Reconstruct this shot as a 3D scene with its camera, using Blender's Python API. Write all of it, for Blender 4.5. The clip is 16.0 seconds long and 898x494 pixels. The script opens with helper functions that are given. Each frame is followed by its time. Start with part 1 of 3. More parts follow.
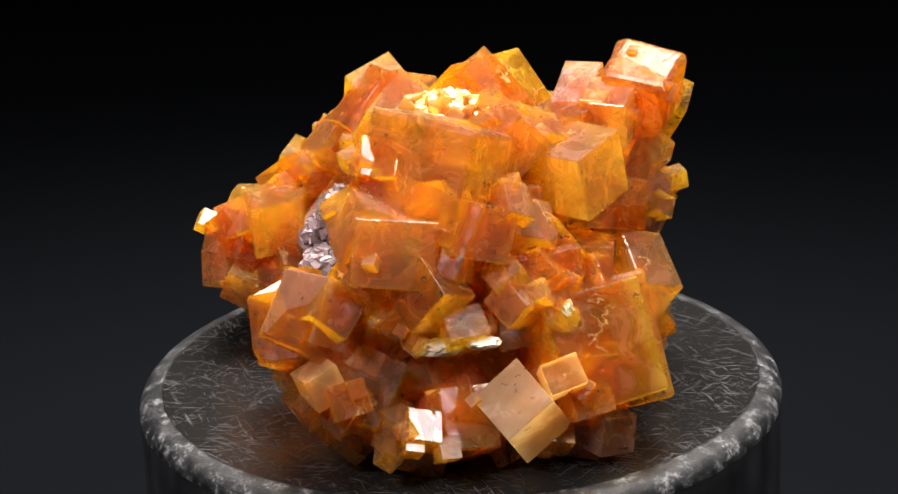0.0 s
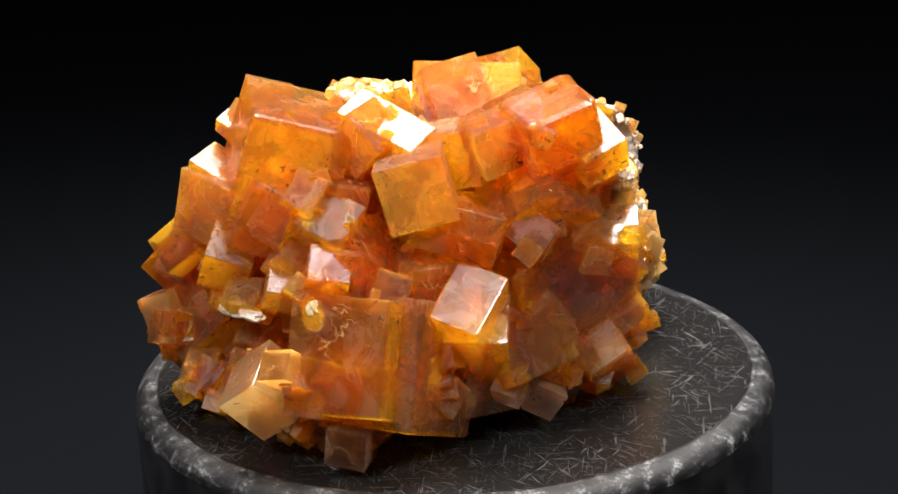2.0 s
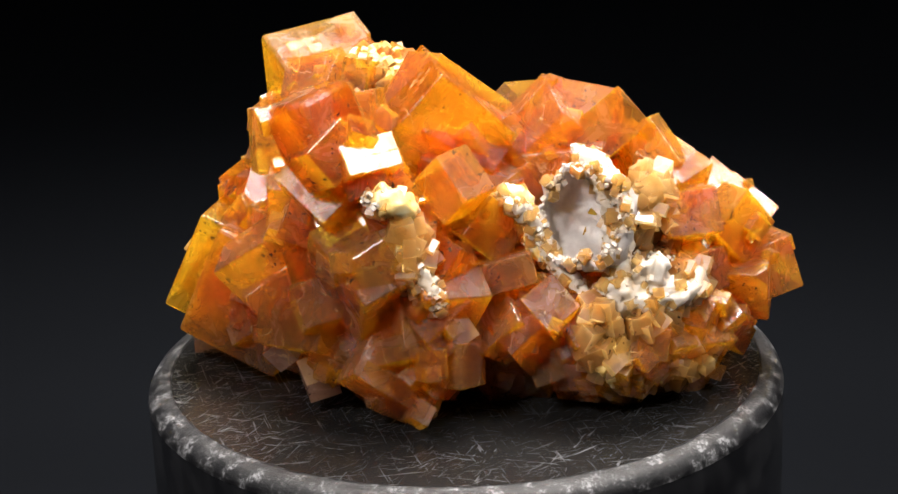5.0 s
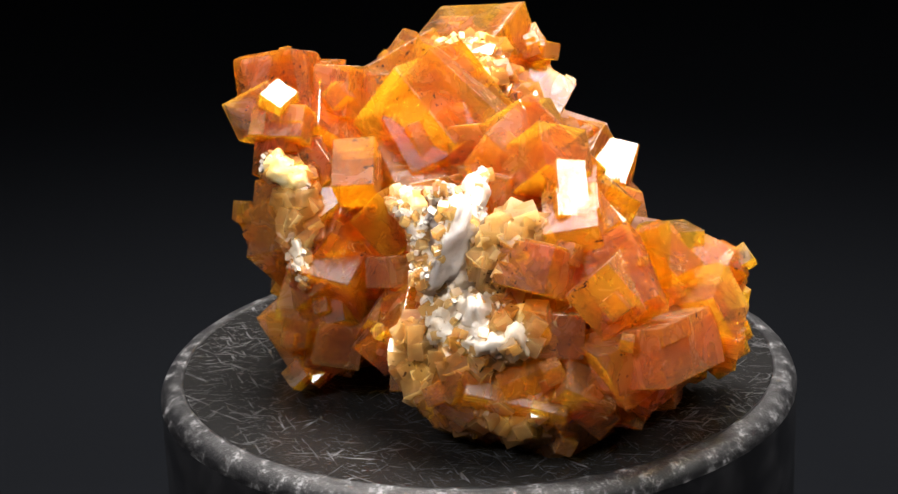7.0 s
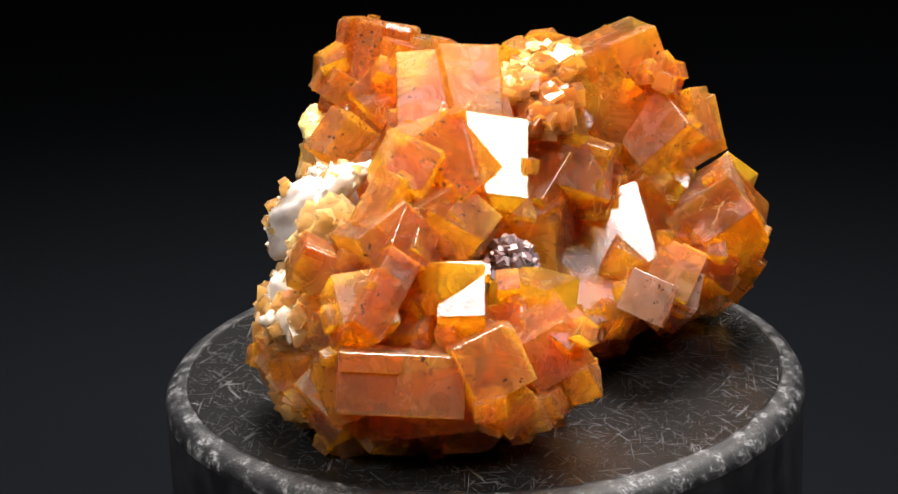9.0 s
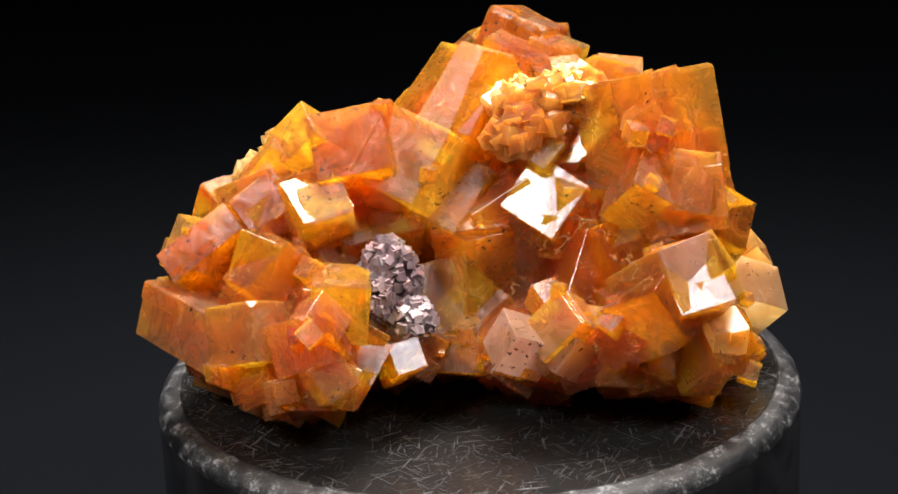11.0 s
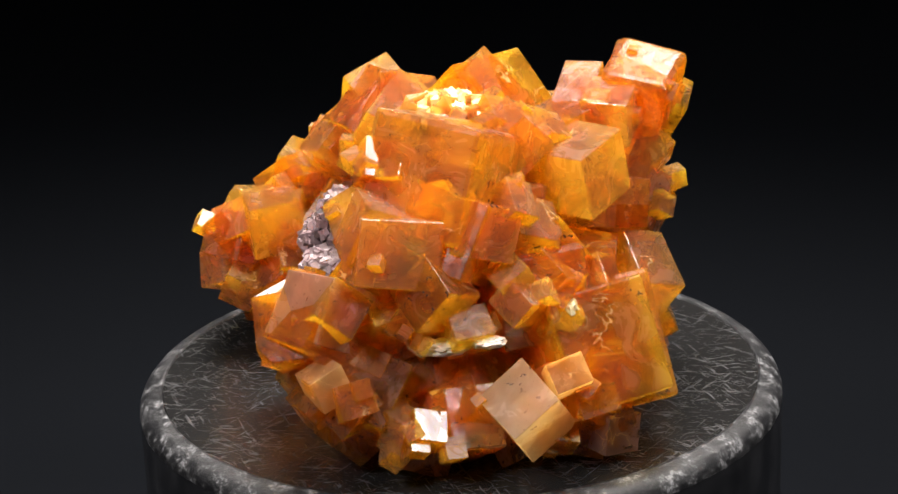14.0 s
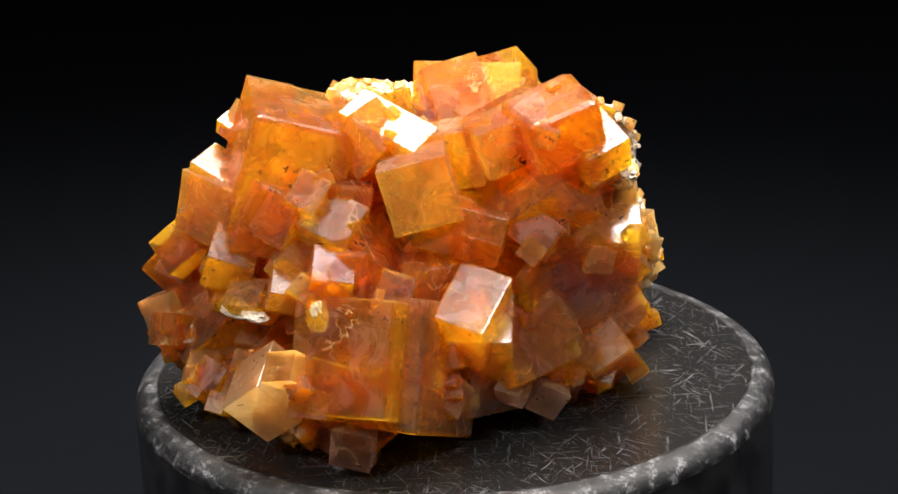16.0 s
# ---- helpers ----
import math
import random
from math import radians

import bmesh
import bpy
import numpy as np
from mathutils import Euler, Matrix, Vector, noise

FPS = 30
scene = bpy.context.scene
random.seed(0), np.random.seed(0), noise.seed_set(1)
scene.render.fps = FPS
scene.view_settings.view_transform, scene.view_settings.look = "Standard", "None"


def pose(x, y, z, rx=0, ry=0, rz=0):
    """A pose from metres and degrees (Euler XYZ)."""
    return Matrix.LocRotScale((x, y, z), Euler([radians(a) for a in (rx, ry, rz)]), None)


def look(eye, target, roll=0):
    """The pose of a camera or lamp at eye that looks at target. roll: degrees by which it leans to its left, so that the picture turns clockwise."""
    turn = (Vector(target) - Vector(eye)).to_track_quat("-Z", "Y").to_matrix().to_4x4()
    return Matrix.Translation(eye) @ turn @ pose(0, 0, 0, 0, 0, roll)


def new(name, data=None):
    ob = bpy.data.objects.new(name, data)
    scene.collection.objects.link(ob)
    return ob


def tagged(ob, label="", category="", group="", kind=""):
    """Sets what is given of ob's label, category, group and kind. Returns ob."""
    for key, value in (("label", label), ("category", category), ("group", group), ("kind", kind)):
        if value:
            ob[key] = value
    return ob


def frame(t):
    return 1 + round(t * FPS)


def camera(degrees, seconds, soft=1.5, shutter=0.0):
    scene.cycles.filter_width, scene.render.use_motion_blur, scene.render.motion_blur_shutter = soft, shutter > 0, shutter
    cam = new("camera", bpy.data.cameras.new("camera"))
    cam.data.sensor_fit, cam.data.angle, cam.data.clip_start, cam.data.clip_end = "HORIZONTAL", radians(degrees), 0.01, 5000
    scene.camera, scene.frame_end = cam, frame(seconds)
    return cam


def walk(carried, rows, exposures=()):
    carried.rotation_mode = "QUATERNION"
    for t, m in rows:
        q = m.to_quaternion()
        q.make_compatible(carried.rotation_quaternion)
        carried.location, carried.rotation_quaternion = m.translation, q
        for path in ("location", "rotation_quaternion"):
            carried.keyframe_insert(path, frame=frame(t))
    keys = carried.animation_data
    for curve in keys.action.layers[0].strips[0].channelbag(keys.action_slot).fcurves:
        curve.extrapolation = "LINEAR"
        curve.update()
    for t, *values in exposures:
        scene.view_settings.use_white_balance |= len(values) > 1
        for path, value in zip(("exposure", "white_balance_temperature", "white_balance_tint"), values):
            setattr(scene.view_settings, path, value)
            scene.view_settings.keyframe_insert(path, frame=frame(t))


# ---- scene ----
# A mineral specimen on a black pedestal turns once in about fourteen seconds before a fixed camera.
TURN = 360 / 14.038          # degrees a second, clockwise from above
TOP = 0.028                  # height of the pedestal's top over the table
SC = 0.1875                  # distance from the camera to the turning axis, on the level

cam = camera(24.0, 16.0, soft=1.5)
EYE = Vector((0.0, -SC, TOP + SC * 0.4172))
AIM = EYE + Vector((-0.00717, 0.94290, -0.33304))
VIEW = look(EYE, AIM, -2.256)
walk(cam, [(0, VIEW), (16, VIEW)])

# ---- light ----
world = bpy.data.worlds.new("dark_room")
scene.world = world
world.use_nodes = True
world.node_tree.nodes["Background"].inputs["Color"].default_value = (0.5, 0.6, 0.8, 1)
world.node_tree.nodes["Background"].inputs["Strength"].default_value = 0.002


def softbox(name, eye, target, width, depth, watts, colour, spread):
    lamp = bpy.data.lights.new(name, "AREA")
    lamp.shape, lamp.size, lamp.size_y, lamp.energy, lamp.color = "RECTANGLE", width, depth, watts, colour
    lamp.spread = radians(spread)
    ob = new(name, lamp)
    ob.matrix_world = look(eye, target)
    return ob


softbox("lamp_over", (0.02, 0.07, 0.32), (0, 0.0, TOP + 0.01), 0.22, 0.20, 0.59, (1.0, 0.94, 0.88), 42)
softbox("lamp_ceiling", (0.0, 0.05, 0.42), (0, -0.02, TOP), 0.50, 0.40, 0.54, (1.0, 0.95, 0.92), 80)
softbox("lamp_front", (-0.16, -0.20, 0.28), (0, 0, TOP + 0.015), 0.08, 0.08, 0.085, (1.0, 0.96, 0.92), 42)
softbox("lamp_side", (0.2, -0.12, 0.28), (0, 0, TOP + 0.015), 0.08, 0.08, 0.07, (1.0, 0.96, 0.92), 42)
scene.view_settings.exposure = 0.0


# ---- materials ----
def material(name):
    mat = bpy.data.materials.new(name)
    mat.use_nodes = True
    nt = mat.node_tree
    return mat, nt, nt.nodes["Principled BSDF"]


def add(nt, kind, **values):
    node = nt.nodes.new(kind)
    for key, value in values.items():
        node.inputs[key.replace("_", " ")].default_value = value
    return node


def ramp(nt, source, stops):
    node = nt.nodes.new("ShaderNodeValToRGB")
    cr = node.color_ramp
    while len(cr.elements) < len(stops):
        cr.elements.new(0.5)
    for el, (at, col) in zip(cr.elements, stops):
        el.position, el.color = at, (*col, 1)
    nt.links.new(source, node.inputs["Fac"])
    return node.outputs["Color"]


def coords(nt):
    return nt.nodes.new("ShaderNodeTexCoord").outputs["Object"]


def amber_material(name, deep, mid, light, clear, tints):
    mat, nt, p = material(name)
    co = coords(nt)
    info = nt.nodes.new("ShaderNodeObjectInfo")
    shift = nt.nodes.new("ShaderNodeVectorMath")
    shift.operation = "ADD"
    nt.links.new(co, shift.inputs[0])
    nt.links.new(info.outputs["Random"], shift.inputs[1])
    n1 = add(nt, "ShaderNodeTexNoise", Scale=210.0, Detail=2.5, Roughness=0.5)
    nt.links.new(shift.outputs[0], n1.inputs["Vector"])
    vary = nt.nodes.new("ShaderNodeMath")
    vary.operation = "MULTIPLY_ADD"
    nt.links.new(info.outputs["Random"], vary.inputs[0])
    vary.inputs[1].default_value = 0.3
    mid_noise = nt.nodes.new("ShaderNodeMath")
    mid_noise.operation = "SUBTRACT"
    nt.links.new(n1.outputs["Fac"], mid_noise.inputs[0])
    mid_noise.inputs[1].default_value = 0.15
    nt.links.new(mid_noise.outputs[0], vary.inputs[2])
    col = ramp(nt, vary.outputs[0], [(0.3, deep), (0.5, mid), (0.75, light)])
    # dark specks inside the faces
    sp = add(nt, "ShaderNodeTexNoise", Scale=1900.0, Detail=1.0)
    nt.links.new(shift.outputs[0], sp.inputs["Vector"])
    spots = ramp(nt, sp.outputs["Fac"], [(0.31, (0.12, 0.05, 0.02)), (0.34, (1, 1, 1))])
    # the specks keep to swarms
    swarm = add(nt, "ShaderNodeTexNoise", Scale=160.0, Detail=2.0)
    nt.links.new(shift.outputs[0], swarm.inputs["Vector"])
    mix = nt.nodes.new("ShaderNodeMix")
    mix.data_type, mix.blend_type = "RGBA", "MULTIPLY"
    crowd = nt.nodes.new("ShaderNodeMapRange")
    crowd.inputs["From Min"].default_value, crowd.inputs["From Max"].default_value = 0.54, 0.63
    nt.links.new(swarm.outputs["Fac"], crowd.inputs["Value"])
    nt.links.new(crowd.outputs["Result"], mix.inputs[0])
    nt.links.new(col, mix.inputs[6])
    nt.links.new(spots, mix.inputs[7])
    nt.links.new(mix.outputs[2], p.inputs["Base Color"])
    nt.nodes.remove(p)
    n2 = add(nt, "ShaderNodeTexNoise", Scale=650.0, Detail=4.0, Roughness=0.65)
    nt.links.new(shift.outputs[0], n2.inputs["Vector"])
    bump = add(nt, "ShaderNodeBump", Strength=0.1, Distance=0.0003)
    nt.links.new(n2.outputs["Fac"], bump.inputs["Height"])
    veil = add(nt, "ShaderNodeTexNoise", Scale=300.0, Detail=3.0, Roughness=0.55, Distortion=1.2)
    nt.links.new(shift.outputs[0], veil.inputs["Vector"])

    def blend(amount, one, two):
        node = nt.nodes.new("ShaderNodeMixShader")
        if isinstance(amount, float):
            node.inputs[0].default_value = amount
        else:
            nt.links.new(amount, node.inputs[0])
        nt.links.new(one.outputs[0], node.inputs[1])
        nt.links.new(two.outputs[0], node.inputs[2])
        return node

    # straight light, tinted
    thru = nt.nodes.new("ShaderNodeBsdfTransparent")
    tint = ramp(nt, vary.outputs[0], [(0.3, tints[0]), (0.55, tints[1]), (0.75, tints[2])])
    nt.links.new(tint, thru.inputs["Color"])
    # bent light
    bent = add(nt, "ShaderNodeBsdfRefraction", Roughness=0.015, IOR=1.43)
    nt.links.new(tint, bent.inputs["Color"])
    nt.links.new(bump.outputs[0], bent.inputs["Normal"])
    # scattered light: inside the stone, and on its frosted faces
    glow = nt.nodes.new("ShaderNodeBsdfTranslucent")
    nt.links.new(mix.outputs[2], glow.inputs["Color"])
    frost = add(nt, "ShaderNodeBsdfDiffuse", Color=(0.84, 0.52, 0.31, 1))
    nt.links.new(bump.outputs[0], frost.inputs["Normal"])
    amount = nt.nodes.new("ShaderNodeMapRange")
    nt.links.new(veil.outputs["Fac"], amount.inputs["Value"])
    for key, value in (("From Min", 0.3), ("From Max", 0.7), ("To Min", clear + 0.06), ("To Max", clear - 0.1)):
        amount.inputs[key].default_value = value
    # some cubes are more frosted than others
    skin = nt.nodes.new("ShaderNodeMapRange")
    for key, value in (("From Min", 0.1), ("From Max", 1.0), ("To Min", 0.02), ("To Max", 0.2)):
        skin.inputs[key].default_value = value
    again = nt.nodes.new("ShaderNodeMath")
    again.operation = "FRACT"
    seven = nt.nodes.new("ShaderNodeMath")
    seven.operation = "MULTIPLY"
    seven.inputs[1].default_value = 7.3
    nt.links.new(info.outputs["Random"], seven.inputs[0])
    nt.links.new(seven.outputs[0], again.inputs[0])
    nt.links.new(again.outputs[0], skin.inputs["Value"])
    body = blend(amount.outputs["Result"], blend(skin.outputs["Result"], glow, frost), blend(0.45, thru, bent))
    # healed cracks: thin bright sheets inside, with inner glints painted as their yellow colour
    crack = add(nt, "ShaderNodeTexVoronoi", Scale=230.0)
    crack.feature = "DISTANCE_TO_EDGE"
    warp = nt.nodes.new("ShaderNodeVectorMath")
    warp.operation = "MULTIPLY_ADD"
    nt.links.new(veil.outputs["Color"], warp.inputs[0])
    warp.inputs[1].default_value = (0.004, 0.004, 0.004)
    nt.links.new(shift.outputs[0], warp.inputs[2])
    nt.links.new(warp.outputs[0], crack.inputs["Vector"])
    thin = ramp(nt, crack.outputs["Distance"], [(0.0, (0.28, 0.28, 0.28)), (0.012, (0, 0, 0))])
    some = ramp(nt, swarm.outputs["Fac"], [(0.37, (1, 1, 1)), (0.45, (0, 0, 0))])
    both = nt.nodes.new("ShaderNodeMix")
    both.data_type, both.blend_type = "RGBA", "MULTIPLY"
    both.inputs[0].default_value = 1.0
    nt.links.new(thin, both.inputs[6])
    nt.links.new(some, both.inputs[7])
    sheet = add(nt, "ShaderNodeBsdfDiffuse", Color=(0.95, 0.7, 0.28, 1))
    body = blend(both.outputs[2], body, sheet)
    # dark specks
    dark = add(nt, "ShaderNodeBsdfDiffuse", Color=(0.06, 0.025, 0.012, 1))
    dots = ramp(nt, sp.outputs["Fac"], [(0.31, (0.85, 0.85, 0.85)), (0.34, (0, 0, 0))])
    dim = nt.nodes.new("ShaderNodeMath")
    dim.operation = "MULTIPLY"
    nt.links.new(dots, dim.inputs[0])
    nt.links.new(crowd.outputs["Result"], dim.inputs[1])
    body = blend(dim.outputs[0], body, dark)
    shine = add(nt, "ShaderNodeBsdfGlossy", Roughness=0.09)
    nt.links.new(bump.outputs[0], shine.inputs["Normal"])
    satin = nt.nodes.new("ShaderNodeMapRange")
    for key, value in (("From Min", 0.3), ("From Max", 0.65), ("To Min", 0.1), ("To Max", 0.3)):
        satin.inputs[key].default_value = value
    nt.links.new(veil.outputs["Fac"], satin.inputs["Value"])
    nt.links.new(satin.outputs["Result"], shine.inputs["Roughness"])
    edge = add(nt, "ShaderNodeLayerWeight", Blend=0.5)
    power = nt.nodes.new("ShaderNodeMath")
    power.operation = "POWER"
    power.inputs[1].default_value = 4.0
    nt.links.new(edge.outputs["Facing"], power.inputs[0])
    gloss = nt.nodes.new("ShaderNodeMapRange")
    gloss.inputs["To Min"].default_value, gloss.inputs["To Max"].default_value = 0.05, 0.42
    nt.links.new(power.outputs[0], gloss.inputs["Value"])
    surface = blend(gloss.outputs["Result"], body, shine)
    nt.links.new(surface.outputs[0], nt.nodes["Material Output"].inputs["Surface"])
    return mat


AMBER = amber_material("amber_fluorite", (0.85, 0.37, 0.03), (0.95, 0.56, 0.07), (1.0, 0.68, 0.13), 0.73, ((0.96, 0.66, 0.06), (1.0, 0.81, 0.12), (1.0, 0.89, 0.24)))
PALE_AMBER = amber_material("pale_amber_fluorite", (0.85, 0.5, 0.15), (0.92, 0.66, 0.3), (0.95, 0.82, 0.55), 0.55, ((1.0, 0.8, 0.35), (1.0, 0.87, 0.5), (1.0, 0.92, 0.7)))

SMOKE = amber_material("smoky_pink_fluorite", (0.5, 0.34, 0.3), (0.66, 0.5, 0.46), (0.8, 0.68, 0.62), 0.6, ((0.8, 0.66, 0.6), (0.88, 0.78, 0.74), (0.95, 0.88, 0.85)))

ROCK, _nt, _p = material("orange_matrix")
_n = add(_nt, "ShaderNodeTexNoise", Scale=350.0, Detail=6.0, Roughness=0.65)
_nt.links.new(coords(_nt), _n.inputs["Vector"])
_nt.links.new(ramp(_nt, _n.outputs["Fac"], [(0.3, (0.4, 0.14, 0.01)), (0.5, (0.75, 0.36, 0.04)), (0.7, (0.9, 0.6, 0.2))]), _p.inputs["Base Color"])
_p.inputs["Roughness"].default_value = 0.6


def scratched_black():
    mat, nt, p = material("scratched_black_plastic")
    co = coords(nt)
    total = None
    for k, (angle, long, fine) in enumerate(((0.2, 260, 4200), (1.25, 300, 3600), (2.2, 220, 4600), (2.9, 340, 3300), (0.75, 260, 4000))):
        turn = nt.nodes.new("ShaderNodeMapping")
        turn.inputs["Rotation"].default_value = (0, 0, angle)
        turn.inputs["Location"].default_value = (k * 0.37, k * 0.11, 0)
        nt.links.new(co, turn.inputs["Vector"])
        size = nt.nodes.new("ShaderNodeMapping")
        size.inputs["Scale"].default_value = (long, fine, 300)
        nt.links.new(turn.outputs[0], size.inputs["Vector"])
        n = add(nt, "ShaderNodeTexNoise", Scale=1.0, Detail=2.0, Distortion=1.1)
        nt.links.new(size.outputs[0], n.inputs["Vector"])
        line = ramp(nt, n.outputs["Fac"], [(0.66, (0, 0, 0)), (0.75, (1, 1, 1))])
        if total is None:
            total = line
        else:
            m = nt.nodes.new("ShaderNodeMix")
            m.data_type, m.blend_type = "RGBA", "LIGHTEN"
            m.inputs[0].default_value = 1.0
            nt.links.new(total, m.inputs[6])
            nt.links.new(line, m.inputs[7])
            total = m.outputs[2]
    # scuffs: patches where the scratches crowd
    patch = add(nt, "ShaderNodeTexNoise", Scale=120.0, Detail=4.0, Roughness=0.6)
    nt.links.new(co, patch.inputs["Vector"])
    where = ramp(nt, patch.outputs["Fac"], [(0.38, (0.05, 0.05, 0.05)), (0.62, (0.9, 0.9, 0.9))])
    m = nt.nodes.new("ShaderNodeMix")
    m.data_type, m.blend_type = "RGBA", "MULTIPLY"
    m.inputs[0].default_value = 1.0
    nt.links.new(total, m.inputs[6])
    nt.links.new(where, m.inputs[7])
    col = ramp(nt, m.outputs[2], [(0.0, (0.007, 0.0068, 0.0068)), (1.0, (0.11, 0.11, 0.116))])
    nt.links.new(col, p.inputs["Base Color"])
    p.inputs["Specular IOR Level"].default_value = 0.3
    rough = ramp(nt, m.outputs[2], [(0.0, (0.26, 0.26, 0.26)), (1.0, (0.65, 0.65, 0.65))])
    nt.links.new(rough, p.inputs["Roughness"])
    bump = add(nt, "ShaderNodeBump", Strength=0.25, Distance=0.0001)
    nt.links.new(m.outputs[2], bump.inputs["Height"])
    nt.links.new(bump.outputs[0], p.inputs["Normal"])
    return mat


def worn_rim():
    mat, nt, p = material("worn_black_rim")
    co = coords(nt)
    n = add(nt, "ShaderNodeTexNoise", Scale=3200.0, Detail=5.0, Roughness=0.7)
    nt.links.new(co, n.inputs["Vector"])
    big = add(nt, "ShaderNodeTexNoise", Scale=700.0, Detail=4.0)
    nt.links.new(co, big.inputs["Vector"])
    m = nt.nodes.new("ShaderNodeMath")
    m.operation = "MULTIPLY"
    nt.links.new(n.outputs["Fac"], m.inputs[0])
    nt.links.new(big.outputs["Fac"], m.inputs[1])
    col = ramp(nt, m.outputs[0], [(0.22, (0.004, 0.004, 0.005)), (0.29, (0.02, 0.02, 0.021)), (0.4, (0.15, 0.15, 0.158))])
    nt.links.new(col, p.inputs["Base Color"])
    p.inputs["Roughness"].default_value = 0.45
    p.inputs["Specular IOR Level"].default_value = 0.3
    bump = add(nt, "ShaderNodeBump", Strength=0.5, Distance=0.0002)
    nt.links.new(n.outputs["Fac"], bump.inputs["Height"])
    nt.links.new(bump.outputs[0], p.inputs["Normal"])
    return mat


BLACK = scratched_black()
RIM = worn_rim()
SIDE, _nt, _p = material("glossy_black_side")
_n = add(_nt, "ShaderNodeTexNoise", Scale=300.0, Detail=5.0)
_nt.links.new(coords(_nt), _n.inputs["Vector"])
_nt.links.new(ramp(_nt, _n.outputs["Fac"], [(0.4, (0.006, 0.006, 0.007)), (0.75, (0.02, 0.02, 0.022))]), _p.inputs["Base Color"])
_p.inputs["Roughness"].default_value = 0.25


def quartz_material(name, dark, mid, light, clear, low):
    mat, nt, p = material(name)
    co = coords(nt)
    n = add(nt, "ShaderNodeTexNoise", Scale=280.0, Detail=7.0, Roughness=0.7)
    nt.links.new(co, n.inputs["Vector"])
    nt.links.new(ramp(nt, n.outputs["Fac"], [(0.3, dark), (0.48, mid), (0.66, light)]), p.inputs["Base Color"])
    p.inputs["Roughness"].default_value = 0.3
    p.inputs["Transmission Weight"].default_value = clear
    geo = nt.nodes.new("ShaderNodeNewGeometry")
    hsv = nt.nodes.new("ShaderNodeHueSaturation")
    scale = nt.nodes.new("ShaderNodeMapRange")
    scale.inputs["To Min"].default_value, scale.inputs["To Max"].default_value = low, 1.12
    nt.links.new(geo.outputs["Random Per Island"], scale.inputs["Value"])
    nt.links.new(scale.outputs["Result"], hsv.inputs["Value"])
    nt.links.new(p.inputs["Base Color"].links[0].from_socket, hsv.inputs["Color"])
    nt.links.new(hsv.outputs["Color"], p.inputs["Base Color"])
    f = add(nt, "ShaderNodeTexNoise", Scale=1500.0, Detail=5.0, Roughness=0.7)
    nt.links.new(co, f.inputs["Vector"])
    bump = add(nt, "ShaderNodeBump", Strength=0.45, Distance=0.00025)
    nt.links.new(f.outputs["Fac"], bump.inputs["Height"])
    nt.links.new(bump.outputs[0], p.inputs["Normal"])
    return mat


QUARTZ = quartz_material("white_quartz", (0.6, 0.4, 0.2), (0.66, 0.58, 0.49), (0.8, 0.75, 0.7), 0.4, 0.9)
HONEY = quartz_material("honey_quartz", (0.55, 0.28, 0.05), (0.85, 0.6, 0.2), (0.92, 0.85, 0.62), 0.3, 0.8)
GREY = quartz_material("grey_quartz", (0.36, 0.29, 0.24), (0.5, 0.45, 0.43), (0.64, 0.6, 0.58), 0.35, 0.95)
LILAC = quartz_material("lilac_grey_druse", (0.1, 0.06, 0.07), (0.32, 0.21, 0.23), (0.56, 0.46, 0.48), 0.25, 0.3)

CLOTH, _nt, _p = material("dark_grey_paper")
_p.inputs["Base Color"].default_value = (0.0034, 0.0038, 0.0047, 1)
_p.inputs["Roughness"].default_value = 1.0
_p.inputs["Specular IOR Level"].default_value = 0.0


# ---- building helpers ----
def part(name, bm, mat, parent, label=""):
    me = bpy.data.meshes.new(name)
    bm.to_mesh(me)
    bm.free()
    me.materials.append(mat)
    ob = new(name, me)
    ob.parent = parent
    if label:
        tagged(ob, label)
    return ob


def lathe(bm, profile, sides, centre=(0, 0)):
    rings = []
    for r, z in profile:
        rings.append([bm.verts.new((centre[0] + r * math.cos(2 * math.pi * i / sides), centre[1] + r * math.sin(2 * math.pi * i / sides), z)) for i in range(sides)])
    for a, b in zip(rings, rings[1:]):
        for i in range(sides):
            j = (i + 1) % sides
            f = bm.faces.new((a[i], a[j], b[j], b[i]))
            f.smooth = True
    return rings


# ---- table and backdrop, one sweep of dark paper ----
def sweep():
    bm = bmesh.new()
    line = [(-1.2, 0.0), (0.7, 0.0)]
    line += [(0.7 + 0.3 * math.sin(a), 0.3 - 0.3 * math.cos(a)) for a in [math.pi / 2 * i / 12 for i in range(1, 13)]]
    line += [(1.0, 1.6)]
    rows = [[bm.verts.new((x, y, z)) for x in (-1.5, 1.5)] for y, z in line]
    for a, b in zip(rows, rows[1:]):
        bm.faces.new((a[0], a[1], b[1], b[0])).smooth = True
    ob = part("backdrop", bm, CLOTH, None)
    return tagged(ob, "seamless dark grey paper sweep under the pedestal", "backdrop", kind="structure")


sweep()
specimen = new("mineral_specimen")
tagged(specimen, "translucent amber cube crystals grown over white matrix on a black pedestal", "mineral")
specimen.location = (0, 0, TOP)
pedestal = new("pedestal")
tagged(pedestal, "scratched black round display pedestal with a rounded rim", "pedestal")
pedestal.location = (0, 0, TOP)


